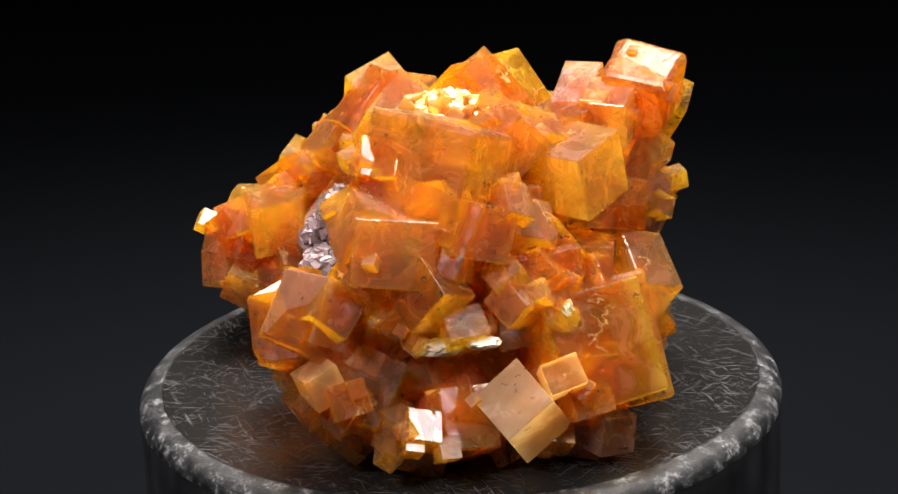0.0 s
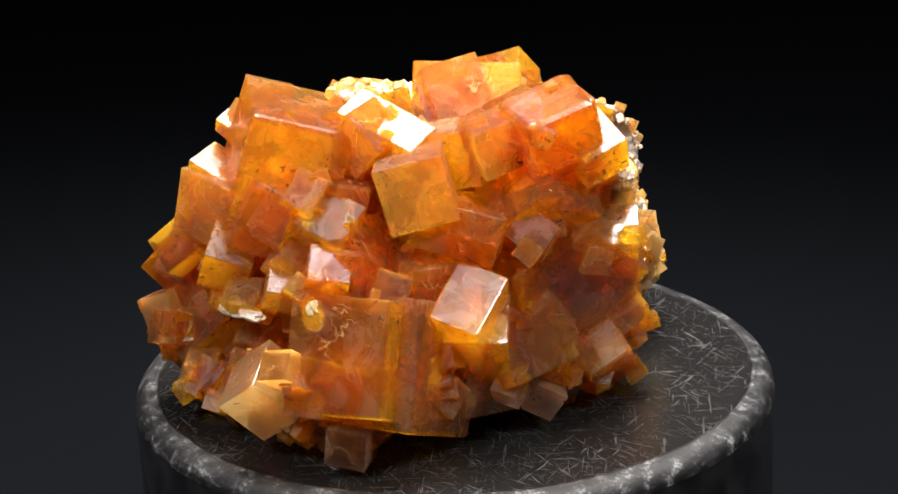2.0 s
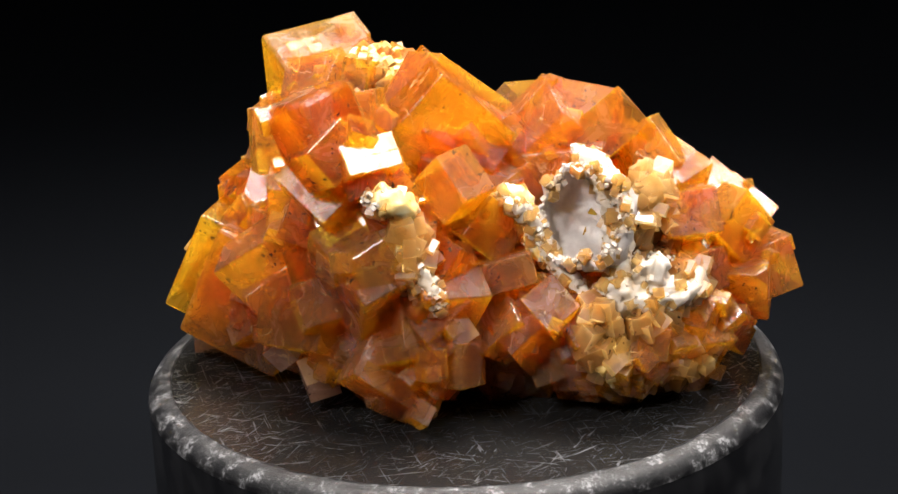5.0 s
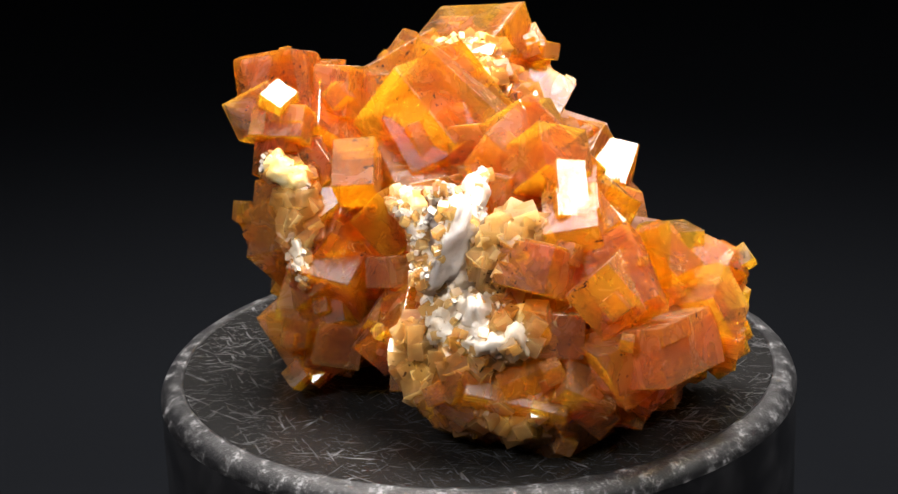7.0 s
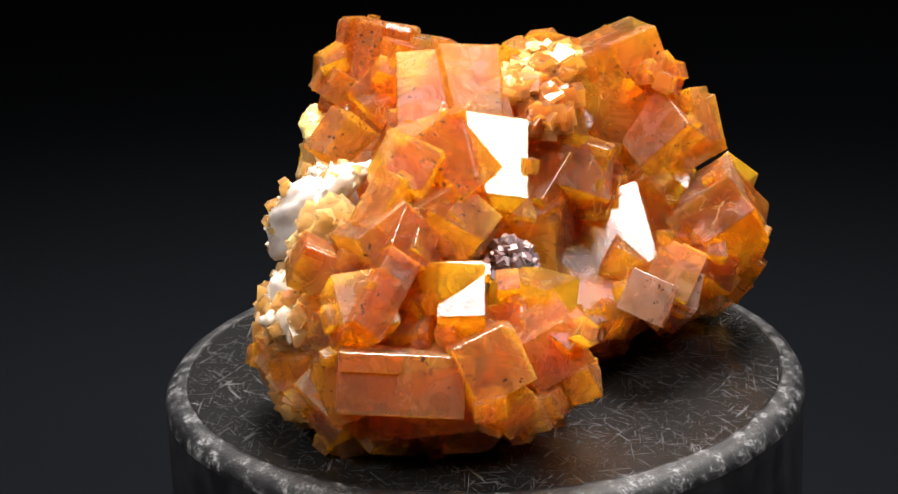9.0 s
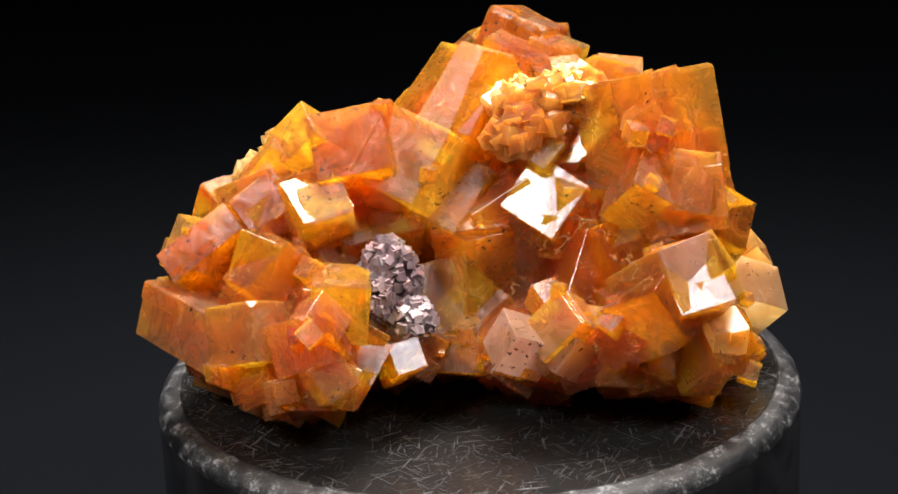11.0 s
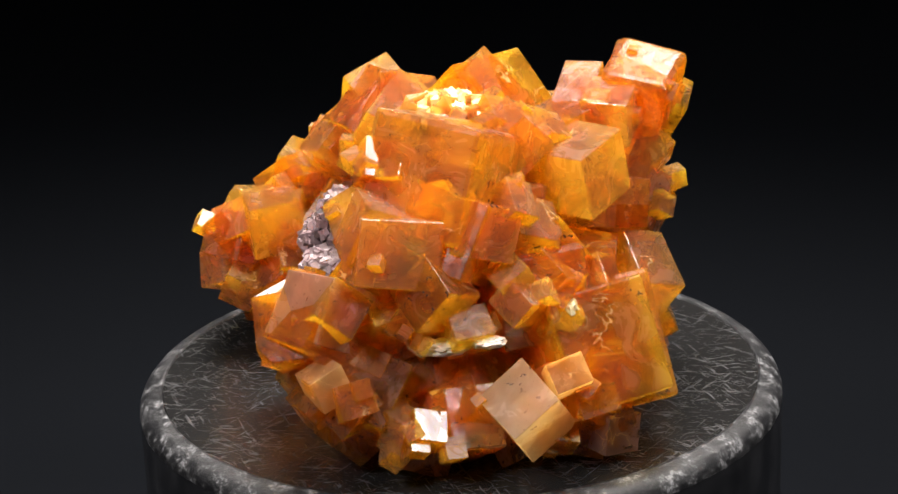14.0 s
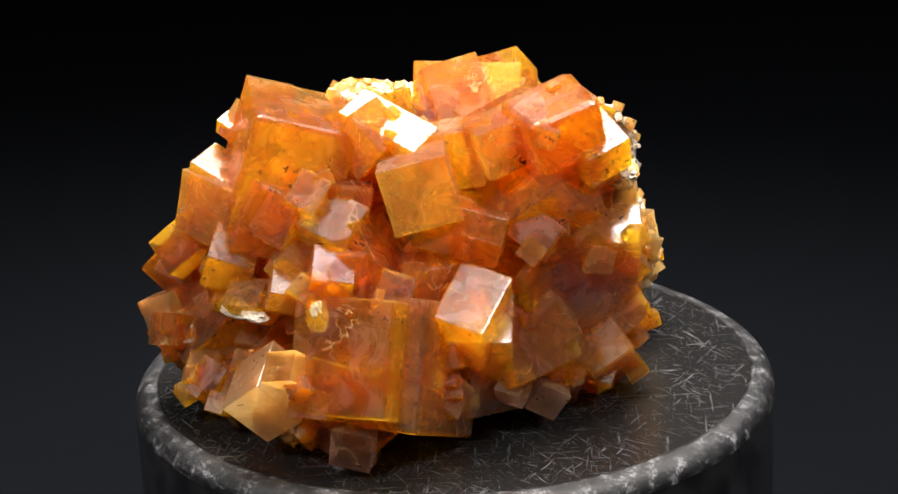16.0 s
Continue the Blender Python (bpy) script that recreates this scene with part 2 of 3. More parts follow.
def build_pedestal():
    r = SC * 0.1626
    k = SC * 0.009
    cx, cy = -0.0046 * SC, -0.0060 * SC
    bm = bmesh.new()
    ring = lathe(bm, [(r - 1.35 * k, 0.0), (0.6 * r, 0.0), (0.2 * r, 0.0), (0.01 * r, 0.0)], 180, (cx, cy))
    bm.faces.new(ring[-1])
    part("top_disc", bm, BLACK, pedestal, "scratched glossy black top")
    bm = bmesh.new()
    prof = [(r - 1.35 * k, -0.0002), (r - 1.3 * k, 0.00012), (r - 1.15 * k, 0.0001)]
    prof += [(r - k + k * math.sin(a), -k + k * math.cos(a)) for a in [math.pi / 2 * i / 10 for i in range(11)]]
    lathe(bm, prof, 180, (cx, cy))
    for v in bm.verts:
        v.co += 0.00006 * noise.noise_vector(v.co * 700)
    part("rim", bm, RIM, pedestal, "rounded rim worn grey")
    bm = bmesh.new()
    lathe(bm, [(r - 0.00002, -k), (r - 0.00002, -TOP + 0.001), (r - 0.001, -TOP)], 180, (cx, cy))
    part("side_wall", bm, SIDE, pedestal, "smooth black side")


build_pedestal()


# ---- the specimen: matrix lumps, then crystals one by one (millimetres and degrees from the turning axis) ----
CORES = []
CRYSTALS = []


def core(x, y, z, a, b, c):
    CORES.append((Vector((x, y, z)), Vector((a, b, c)) * 0.62))


def slab(bm, lo, hi):
    """An upright box from corner to corner."""
    v = [bm.verts.new((x, y, z)) for x in (lo[0], hi[0]) for y in (lo[1], hi[1]) for z in (lo[2], hi[2])]
    for q in ((0, 1, 3, 2), (4, 6, 7, 5), (0, 4, 5, 1), (2, 3, 7, 6), (0, 2, 6, 4), (1, 5, 7, 3)):
        bm.faces.new([v[i] for i in q])


def crystal(x, y, z, a, b, c, rx, ry, rz, mat=None, steps=True, cut=0.0):
    rng = random.Random(round(x * 7 + y * 131 + z * 1711))
    bm = bmesh.new()
    bmesh.ops.create_cube(bm, size=1.0)
    bmesh.ops.scale(bm, vec=(a * 0.001, b * 0.001, c * 0.001), verts=bm.verts)
    for v in bm.verts:
        v.co += Vector((rng.uniform(-1, 1), rng.uniform(-1, 1), rng.uniform(-1, 1))) * 0.000014 * min(a, b, c)
    if min(a, b, c) > 4 and not cut and rng.random() < 0.5:
        corner = rng.choice(bm.verts[:])
        bmesh.ops.bevel(bm, geom=[corner], offset=0.00018 * min(a, b, c) * rng.uniform(0.6, 1.4), segments=1, profile=0.5, affect="VERTICES")
    if cut:
        bmesh.ops.bevel(bm, geom=bm.edges[:], offset=cut * 0.001 * min(a, b, c), segments=2, profile=0.5, affect="EDGES")
    else:
        bmesh.ops.bevel(bm, geom=bm.edges[:], offset=0.000014 * min(a, b, c), segments=1, profile=0.5, affect="EDGES")
    ob = part("crystal", bm, mat or AMBER, specimen)
    ob.matrix_basis = pose(x * 0.001, y * 0.001, z * 0.001, rx, ry, rz)
    if steps and min(a, b, c) > 2.6:
        half = (a * 0.0005, b * 0.0005, c * 0.0005)
        for _ in range(rng.choice((0, 1, 1, 2))):
            axis, side = rng.randrange(3), rng.choice((-1, 1))
            lo, hi = [0, 0, 0], [0, 0, 0]
            for i in range(3):
                if i == axis:
                    tall = rng.uniform(0.00006, 0.00028)
                    lo[i], hi[i] = sorted((side * half[i] * 0.6, side * (half[i] + tall)))
                else:
                    edge = rng.choice((-1, 1))
                    far = rng.uniform(-0.6, 0.5)
                    lo[i], hi[i] = sorted((edge * half[i] * 0.975, -edge * far * half[i]))
            sm = bmesh.new()
            slab(sm, lo, hi)
            bmesh.ops.bevel(sm, geom=sm.edges[:], offset=0.00003, segments=1, profile=0.5, affect="EDGES")
            part("growth_step", sm, mat or AMBER, ob)
    CRYSTALS.append((Vector((x, y, z)), Vector((a, b, c)), Euler((radians(rx), radians(ry), radians(rz)))))
    return ob


core(0.7, -0.2, 5.1, 6.1, 6.1, 6.0)
core(-10.9, -19.3, 8.9, 5.5, 7.0, 6.6)
core(12.6, -9.3, 9.9, 5.3, 6.2, 6.8)
core(-9.3, 15.9, 13.5, 7.1, 6.8, 5.1)
core(-2.4, -19.0, 20.4, 6.5, 5.2, 7.7)
core(-8.0, -8.0, 6.0, 6.9, 7.0, 5.2)
core(-7.4, 5.9, 6.7, 6.2, 6.7, 6.2)
core(5.0, -18.0, 14.3, 6.5, 6.3, 5.6)
core(1.9, 1.0, 21.9, 6.0, 6.5, 6.4)
core(-4.3, 8.6, 18.0, 6.7, 6.0, 6.8)
core(-1.4, 16.8, 6.2, 6.1, 6.3, 6.4)
core(-3.5, -1.7, 14.9, 5.7, 6.0, 6.6)
core(5.7, -6.2, 15.3, 5.7, 6.1, 6.1)
core(10.5, 3.7, 13.2, 7.0, 5.9, 6.2)
core(-2.2, -20.3, 4.6, 6.6, 7.1, 5.2)
core(-4.2, -12.5, 13.8, 5.9, 5.9, 5.8)
core(3.4, 9.1, 8.0, 6.3, 5.9, 7.1)
core(0.5, -11.3, 23.3, 6.5, 5.8, 5.9)
core(8.7, -19.8, 6.6, 6.2, 6.1, 6.1)
core(-11.4, 17.8, 5.6, 6.5, 6.4, 5.4)
core(11.2, -0.3, 5.7, 6.1, 7.1, 5.1)
core(13.5, -2.6, 22.0, 5.4, 6.0, 7.5)
core(-17.6, 9.9, 7.7, 6.7, 7.3, 5.5)
core(3.2, -10.4, 5.0, 6.4, 6.0, 5.8)


def build_core():
    rng = random.Random(8)
    bm = bmesh.new()
    for mid, rad in CORES:
        made = bmesh.ops.create_cube(bm, size=1.7)["verts"]
        turn = Euler((rng.uniform(-2, 2), rng.uniform(-1, 1), rng.uniform(-3, 3))).to_matrix()
        for v in made:
            p = turn @ v.co
            v.co = (Vector((p.x * rad.x, p.y * rad.y, p.z * rad.z)) * 0.7 + mid) * 0.001
            v.co.z = max(v.co.z, 0.0)
    part("matrix_rock", bm, ROCK, specimen, "rough orange-brown matrix rock")


build_core()


def inner_crystals():
    rng = random.Random(11)
    for mid, rad in CORES:
        crystal(*mid, rad.x * 2.0, rad.y * 2.0, rad.z * 2.0, rng.uniform(-90, 90), rng.uniform(-40, 40), rng.uniform(-180, 180))


inner_crystals()

crystal(16.5, -2.9, 27.9, 6.4, 6.4, 5.2, 14, -18, 65, cut=0.13)
crystal(-6.0, -21.8, 19.8, 6.8, 5.8, 6.3, -98, 8, 5)
crystal(15.1, 0.0, 23.4, 8.7, 3.1, 5.3, -87, -36, 66)
crystal(10.5, -21.1, 9.8, 6.2, 10.1, 9.2, -94, 25, 115, cut=0.04)
crystal(-7.3, 11.8, 23.6, 4.4, 6.1, 5.2, -118, 45, 99)
crystal(16.3, 4.0, 4.1, 6.9, 1.8, 3.5, -123, 35, 128)
crystal(18.3, -0.3, 25.7, 4.8, 3.8, 4.3, -113, -27, 176)
crystal(6.2, 9.8, 13.4, 4.7, 2.8, 3.6, -99, -14, 129)
crystal(-10.0, 13.6, 19.3, 3.0, 9.2, 5.3, -163, 1, 175)
crystal(-11.6, 15.0, 18.4, 3.8, 3.5, 3.6, -152, 26, 130)
crystal(12.5, 7.5, 8.4, 4.6, 2.4, 3.3, -121, -20, 162)
crystal(-16.5, 18.8, 8.1, 9.2, 7.1, 3.9, -75, -3, -125)
crystal(-7.2, 8.5, 22.7, 6.8, 6.8, 6.8, -169, 45, -154)
crystal(-8.8, 15.6, 21.7, 2.7, 5.2, 3.7, -130, 8, -167)
crystal(-11.2, 15.9, 19.0, 3.9, 4.3, 4.1, -136, 42, -117)
crystal(-22.1, 9.3, 10.8, 5.5, 4.7, 4.2, -95, -25, -116)
crystal(-7.8, -21.7, 21.3, 3.7, 5.4, 4.4, -113, 11, -73)
crystal(-14.6, -19.8, 12.1, 5.9, 5.9, 5.9, -165, -27, -111)
crystal(-5.6, 7.0, 22.3, 6.4, 7.6, 7.0, -114, 46, -57)
crystal(-13.1, 20.6, 15.9, 3.1, 7.8, 4.9, -128, 41, -122)
crystal(-2.1, -18.0, 24.5, 9.6, 9.8, 9.2, -108, 8, -30, cut=0.05)
crystal(-22.6, 7.8, 10.6, 6.1, 2.2, 3.7, -125, 51, -22)
crystal(-6.3, -2.3, 12.6, 5.1, 7.4, 6.2, -89, -0, -50)
crystal(-12.5, -21.7, 13.3, 6.6, 5.5, 6.0, 6, 47, -137)
crystal(-10.5, -25.4, 7.2, 3.6, 3.3, 3.4, 1, 38, -35)
crystal(-4.7, -19.2, 6.9, 4.7, 4.7, 4.7, -52, 10, 32)
crystal(-7.5, -18.6, 26.2, 2.7, 3.5, 3.1, 53, 16, 13)
crystal(10.9, -3.2, 26.5, 3.5, 6.3, 4.7, -160, -1, -17)
crystal(13.3, -6.8, 26.5, 4.2, 4.5, 4.3, -165, 2, -20)
crystal(11.7, -9.7, 19.3, 7.6, 4.4, 5.8, -96, 15, 41)
crystal(4.3, -14.0, 26.6, 4.4, 4.2, 4.3, 13, 45, 26)
crystal(-3.0, -24.0, 16.4, 4.2, 4.7, 4.4, -53, 20, 51)
crystal(-10.2, -26.2, 8.1, 3.1, 3.0, 3.0, -115, -7, 20)
crystal(7.7, -26.1, 9.4, 2.7, 3.2, 2.9, 158, -51, 124, PALE_AMBER)
crystal(4.9, -26.3, 5.9, 2.8, 2.9, 2.8, -70, 9, 45, PALE_AMBER)
crystal(17.1, 2.7, 16.2, 4.9, 4.3, 4.6, -60, 3, 52)
crystal(4.5, -12.2, 25.8, 7.7, 4.0, 5.5, -161, 22, 23)
crystal(17.9, -0.1, 15.7, 2.7, 2.6, 2.6, -84, 14, 77)
crystal(-5.7, 20.7, 17.0, 5.1, 4.0, 4.6, -117, 2, 147)
crystal(14.6, 3.2, 5.2, 4.4, 8.0, 6.0, -42, -29, 66)
crystal(16.4, 1.7, 27.2, 2.6, 2.5, 2.6, -153, -22, -133)
crystal(9.4, 6.6, 21.8, 3.8, 4.8, 4.3, -134, -3, 173)
crystal(-15.8, 20.4, 9.4, 10.4, 5.1, 7.3, -104, 7, -125)
crystal(-12.6, 22.8, 9.2, 4.4, 5.7, 5.0, -90, -25, -156)
crystal(-22.9, 16.2, 8.0, 1.9, 2.3, 2.1, -84, -1, -118)
crystal(-16.6, 14.0, 14.5, 4.0, 5.7, 4.8, -146, -0, -131)
crystal(-9.3, 16.9, 19.4, 5.6, 4.2, 4.8, -101, -23, -91)
crystal(-20.7, 14.8, 10.6, 5.4, 5.4, 5.4, -111, -17, -109)
crystal(-15.7, -11.8, 10.2, 4.9, 3.8, 4.3, -51, -47, -80)
crystal(-12.4, -25.4, 9.3, 3.2, 3.1, 3.1, -160, -4, -63, PALE_AMBER)
crystal(0.7, -1.3, 25.3, 5.6, 9.2, 7.1, -140, 9, -109)
crystal(0.7, -21.2, 20.9, 5.5, 4.6, 5.0, -102, 19, 20)
crystal(-15.6, -16.5, 9.4, 3.9, 3.9, 3.9, -121, -40, -64)
crystal(-0.7, 3.0, 4.5, 7.4, 10.5, 8.1, -25, -50, -89)
crystal(-4.9, 8.0, 15.0, 7.8, 9.6, 7.4, -49, -6, -59)
crystal(-2.4, -0.7, 4.4, 7.5, 9.1, 7.5, -18, -35, -106)
crystal(-9.2, 15.2, 8.6, 10.5, 8.7, 10.2, 25, 22, 26)
crystal(9.4, -3.7, 7.1, 8.3, 9.8, 10.5, -26, -17, 24)
crystal(2.0, 6.5, 5.5, 9.6, 8.8, 8.8, -3, 36, 21)
crystal(-3.7, 13.9, 4.6, 9.5, 7.4, 10.7, 68, 30, -14)
crystal(6.1, -3.8, 5.1, 9.7, 10.0, 8.9, 16, -6, -41)
crystal(-5.1, -16.3, 12.7, 8.6, 8.0, 8.5, -76, 24, 174)
crystal(1.4, -5.1, 4.8, 7.6, 7.5, 8.6, -13, -21, 122)
crystal(-9.2, 6.0, 6.7, 8.0, 7.6, 8.8, 36, -10, 127)
crystal(-4.1, 17.1, 9.7, 8.3, 8.0, 9.0, -5, -50, -163)
crystal(5.6, -21.0, 4.3, 6.1, 8.5, 6.3, -33, 13, 65)
crystal(-3.9, -6.0, 16.1, 8.1, 6.1, 6.5, 89, -59, 108)
crystal(-7.0, -2.8, 6.6, 7.4, 7.8, 7.0, 41, 36, 4)
crystal(-7.3, 17.9, 3.7, 6.5, 7.0, 7.9, -4, -4, -47)
crystal(-2.0, 16.7, 4.2, 6.1, 7.9, 7.4, -29, 22, 85)
crystal(-11.1, -17.8, 6.8, 7.7, 6.0, 6.5, -47, -10, -101)
crystal(9.5, -12.6, 5.2, 6.3, 7.2, 7.3, 7, 36, 172)
crystal(-1.2, -17.1, 5.0, 8.5, 8.3, 7.8, -23, -38, -85)
crystal(6.6, -1.1, 18.0, 7.5, 7.3, 7.6, -76, 25, 73)
crystal(-13.5, 12.9, 9.8, 7.0, 6.2, 7.6, 68, 24, 73)
crystal(-4.9, 9.7, 4.3, 6.5, 7.4, 7.4, 36, 15, 31)
crystal(14.1, -6.4, 7.9, 7.5, 7.5, 6.4, -29, -4, 93)
crystal(-7.6, -12.1, 11.4, 8.0, 6.4, 8.6, -55, 52, 160)
crystal(-4.2, 19.0, 6.1, 7.2, 8.9, 8.7, 21, 51, -81)
crystal(6.9, 4.5, 6.7, 6.5, 7.2, 7.4, -35, 12, -175)
crystal(-3.0, 1.7, 17.0, 8.8, 8.2, 7.5, 32, 47, 12)
crystal(11.5, -8.5, 6.5, 7.7, 7.2, 7.7, 6, -1, 176)
crystal(-8.1, 2.4, 8.5, 8.0, 7.0, 6.7, -51, 6, 122)
crystal(2.4, 3.4, 18.8, 8.9, 9.0, 7.2, 18, -5, -166)
crystal(-3.6, -14.8, 4.7, 6.2, 8.1, 8.1, -55, -11, 109)
crystal(-10.6, 9.6, 11.9, 6.2, 6.1, 8.2, 18, 55, 74)
crystal(-14.6, 15.1, 4.2, 5.6, 4.7, 4.6, 24, 28, 158)
crystal(9.6, -21.2, 4.5, 4.6, 5.2, 6.4, 10, 36, -110)
crystal(-4.7, -11.4, 18.2, 5.6, 5.7, 5.0, -78, 10, -60)
crystal(-16.3, 11.5, 5.3, 5.7, 6.1, 5.6, 44, 40, 53)
crystal(12.3, 5.9, 11.4, 5.4, 4.9, 5.5, -56, 39, -34)
crystal(8.3, -20.4, 3.7, 6.2, 6.2, 4.8, -11, -18, -167)
crystal(1.7, 3.1, 22.2, 5.0, 6.5, 4.8, -59, 16, 20)
crystal(-4.6, -22.2, 2.9, 5.5, 4.9, 4.9, 2, 20, 5)
crystal(-1.1, -23.1, 4.2, 5.5, 5.4, 4.8, 83, -34, -62)
crystal(2.8, 15.2, 8.3, 6.0, 5.6, 6.4, -15, -41, -107)
crystal(-10.0, -22.6, 5.3, 4.9, 5.2, 5.5, 44, 14, -88)
crystal(-0.0, -12.4, 3.0, 5.3, 5.4, 5.8, 53, -24, 114)
crystal(-2.1, 5.1, 3.1, 6.1, 4.8, 5.7, -34, 1, -69)
crystal(-7.4, -10.2, 4.5, 4.7, 5.0, 6.5, 89, -28, -71)
crystal(6.2, 7.2, 17.3, 4.4, 5.1, 4.8, 90, 46, -26)
crystal(6.6, -17.0, 16.3, 5.4, 5.7, 6.5, 35, -10, -65)
crystal(-7.9, -14.7, 13.7, 5.1, 6.2, 5.9, 56, 3, -35)
crystal(-7.1, -21.2, 3.6, 4.7, 5.7, 4.6, 32, 9, 127)
crystal(-1.6, 3.8, 21.6, 6.2, 5.5, 6.2, 60, -2, -171)
crystal(11.5, 5.8, 12.3, 6.4, 6.5, 6.5, 9, -34, -122)
crystal(-7.5, -19.5, 13.1, 6.6, 4.8, 6.0, -9, 55, 107)
crystal(-10.1, 18.9, 4.9, 5.9, 4.8, 5.8, -29, 16, -164)
crystal(-9.2, -6.2, 5.5, 5.1, 4.8, 6.3, -42, -6, -140)
crystal(3.2, -8.9, 3.3, 6.3, 4.6, 6.5, -4, -32, 110)
crystal(2.3, -11.3, 24.6, 5.5, 6.4, 5.6, 38, -25, -180)
crystal(10.3, 3.5, 16.1, 4.7, 6.2, 4.6, 66, 23, -158)
crystal(-8.9, -22.6, 7.2, 6.2, 5.4, 5.1, 57, 43, -128)
crystal(-8.7, 20.4, 4.0, 5.6, 4.5, 4.9, 46, -55, 65)
crystal(-16.1, 8.2, 7.7, 5.1, 5.6, 6.0, -28, 38, -60)
crystal(-1.4, -7.7, 2.8, 6.3, 5.3, 5.6, -81, 22, -168)
crystal(-11.1, 12.5, 4.1, 6.3, 6.2, 5.3, -29, 7, -76)
crystal(-12.5, 14.2, 13.7, 5.3, 6.4, 4.9, 8, 6, 180)
crystal(3.7, 7.1, 2.7, 4.9, 4.5, 5.0, 55, -54, -24)
crystal(-4.4, -8.8, 2.9, 5.2, 4.5, 6.1, -42, 7, -81)
crystal(12.2, 5.9, 5.9, 4.6, 4.8, 5.4, 42, 54, -37)
crystal(-3.6, -4.4, 3.2, 5.3, 5.0, 6.5, 28, -0, 72)
crystal(13.5, -1.2, 17.9, 4.4, 5.9, 6.5, -41, -47, -108)
crystal(-0.4, 16.7, 3.6, 5.3, 4.7, 5.5, 56, -16, -38)
crystal(-4.8, -9.2, 18.1, 5.8, 5.9, 6.3, -39, 48, 129)
crystal(-15.5, 13.8, 4.1, 4.8, 5.7, 5.7, 10, -8, 73)
crystal(14.3, 3.8, 9.0, 6.0, 6.2, 4.9, 54, 59, 46)
crystal(-7.4, 20.6, 11.4, 4.5, 3.8, 4.8, -82, -4, -0)
crystal(2.0, 14.6, 3.5, 4.7, 3.7, 4.4, -17, 9, -95)
crystal(6.9, -21.2, 15.4, 3.6, 4.4, 3.4, -26, 39, -134)
crystal(-10.8, -2.2, 5.4, 4.7, 3.4, 5.0, -65, 6, 75)
crystal(16.1, -5.1, 18.5, 3.7, 3.4, 4.0, -61, -32, -154)
crystal(-13.7, -16.1, 6.4, 5.0, 4.2, 3.9, 13, 21, 33)
crystal(-21.2, 10.0, 5.9, 4.8, 4.8, 3.6, 13, 21, 40)
crystal(14.2, -5.5, 13.4, 4.4, 4.4, 4.2, 86, -17, 110)
crystal(13.1, 1.4, 20.9, 4.1, 3.8, 5.0, 76, -36, 171)
crystal(7.1, 9.9, 8.5, 4.4, 3.9, 4.9, 40, -30, -122)
crystal(9.9, -12.8, 14.9, 4.2, 4.9, 4.3, -12, 41, -117)
crystal(7.0, -20.7, 16.4, 3.7, 3.5, 3.6, 37, 14, 56)
crystal(16.2, -4.6, 10.2, 3.7, 4.4, 4.2, -36, -8, 148)
crystal(-2.9, -8.7, 23.0, 4.9, 3.7, 4.9, -39, 55, 132)
crystal(-4.5, -7.9, 22.3, 3.5, 3.9, 4.5, 30, -32, -34)
crystal(-18.2, 6.0, 7.2, 4.5, 3.8, 4.0, 35, -31, -18)
crystal(3.6, 16.6, 9.0, 4.4, 4.9, 4.0, 12, -37, -72)
crystal(-13.8, -13.5, 7.1, 4.9, 4.3, 3.8, -10, 22, 90)
crystal(12.1, 7.4, 6.1, 4.9, 4.3, 4.0, -14, -6, 99)
crystal(-7.1, -18.0, 4.3, 3.5, 4.7, 4.5, 53, -1, 28)
crystal(-9.3, 22.3, 6.9, 3.6, 5.0, 4.7, 44, 43, -44)
crystal(16.3, 1.4, 24.1, 3.6, 3.6, 4.2, -18, -21, 141)
crystal(10.7, -13.0, 14.7, 4.9, 4.3, 4.7, -88, 4, 81)
crystal(-1.7, 14.8, 14.6, 4.1, 3.8, 4.2, -34, 57, -9)
crystal(2.6, 18.5, 5.7, 4.9, 4.4, 3.5, 32, 13, 101)
crystal(7.1, 12.0, 7.9, 4.0, 4.1, 4.0, -50, 21, 73)
crystal(3.9, -16.7, 21.0, 4.3, 3.5, 4.7, 3, 12, 59)
crystal(-3.7, -19.3, 2.2, 4.1, 4.4, 4.4, 3, 38, -92)
crystal(2.1, 6.9, 18.5, 4.4, 4.3, 4.9, -66, 10, 5)
crystal(4.7, -18.5, 19.6, 4.5, 4.7, 4.3, 26, -34, 103)
crystal(-4.9, 21.9, 7.1, 5.0, 4.6, 4.1, -83, -19, -169)
crystal(-21.4, 6.6, 7.0, 3.8, 3.4, 3.8, -51, -56, -54)
crystal(13.9, 2.7, 3.8, 4.5, 4.6, 4.5, -29, -33, -24)
crystal(-3.3, 1.2, 22.3, 3.7, 4.7, 4.1, 38, 57, 8)
crystal(9.4, -8.0, 3.5, 4.0, 5.0, 4.5, -47, -34, -16)
crystal(-12.3, -23.4, 6.8, 4.5, 3.8, 4.9, -19, -54, -127)
crystal(-8.9, 17.0, 13.2, 3.6, 3.6, 5.0, 20, -53, -178)
crystal(5.4, 14.2, 10.3, 3.7, 3.7, 4.3, 48, -42, 20)
crystal(-6.3, -10.8, 16.0, 4.6, 3.9, 4.8, -82, 3, 11)
crystal(14.3, -3.4, 5.9, 4.9, 3.5, 4.9, 3, 31, -52)
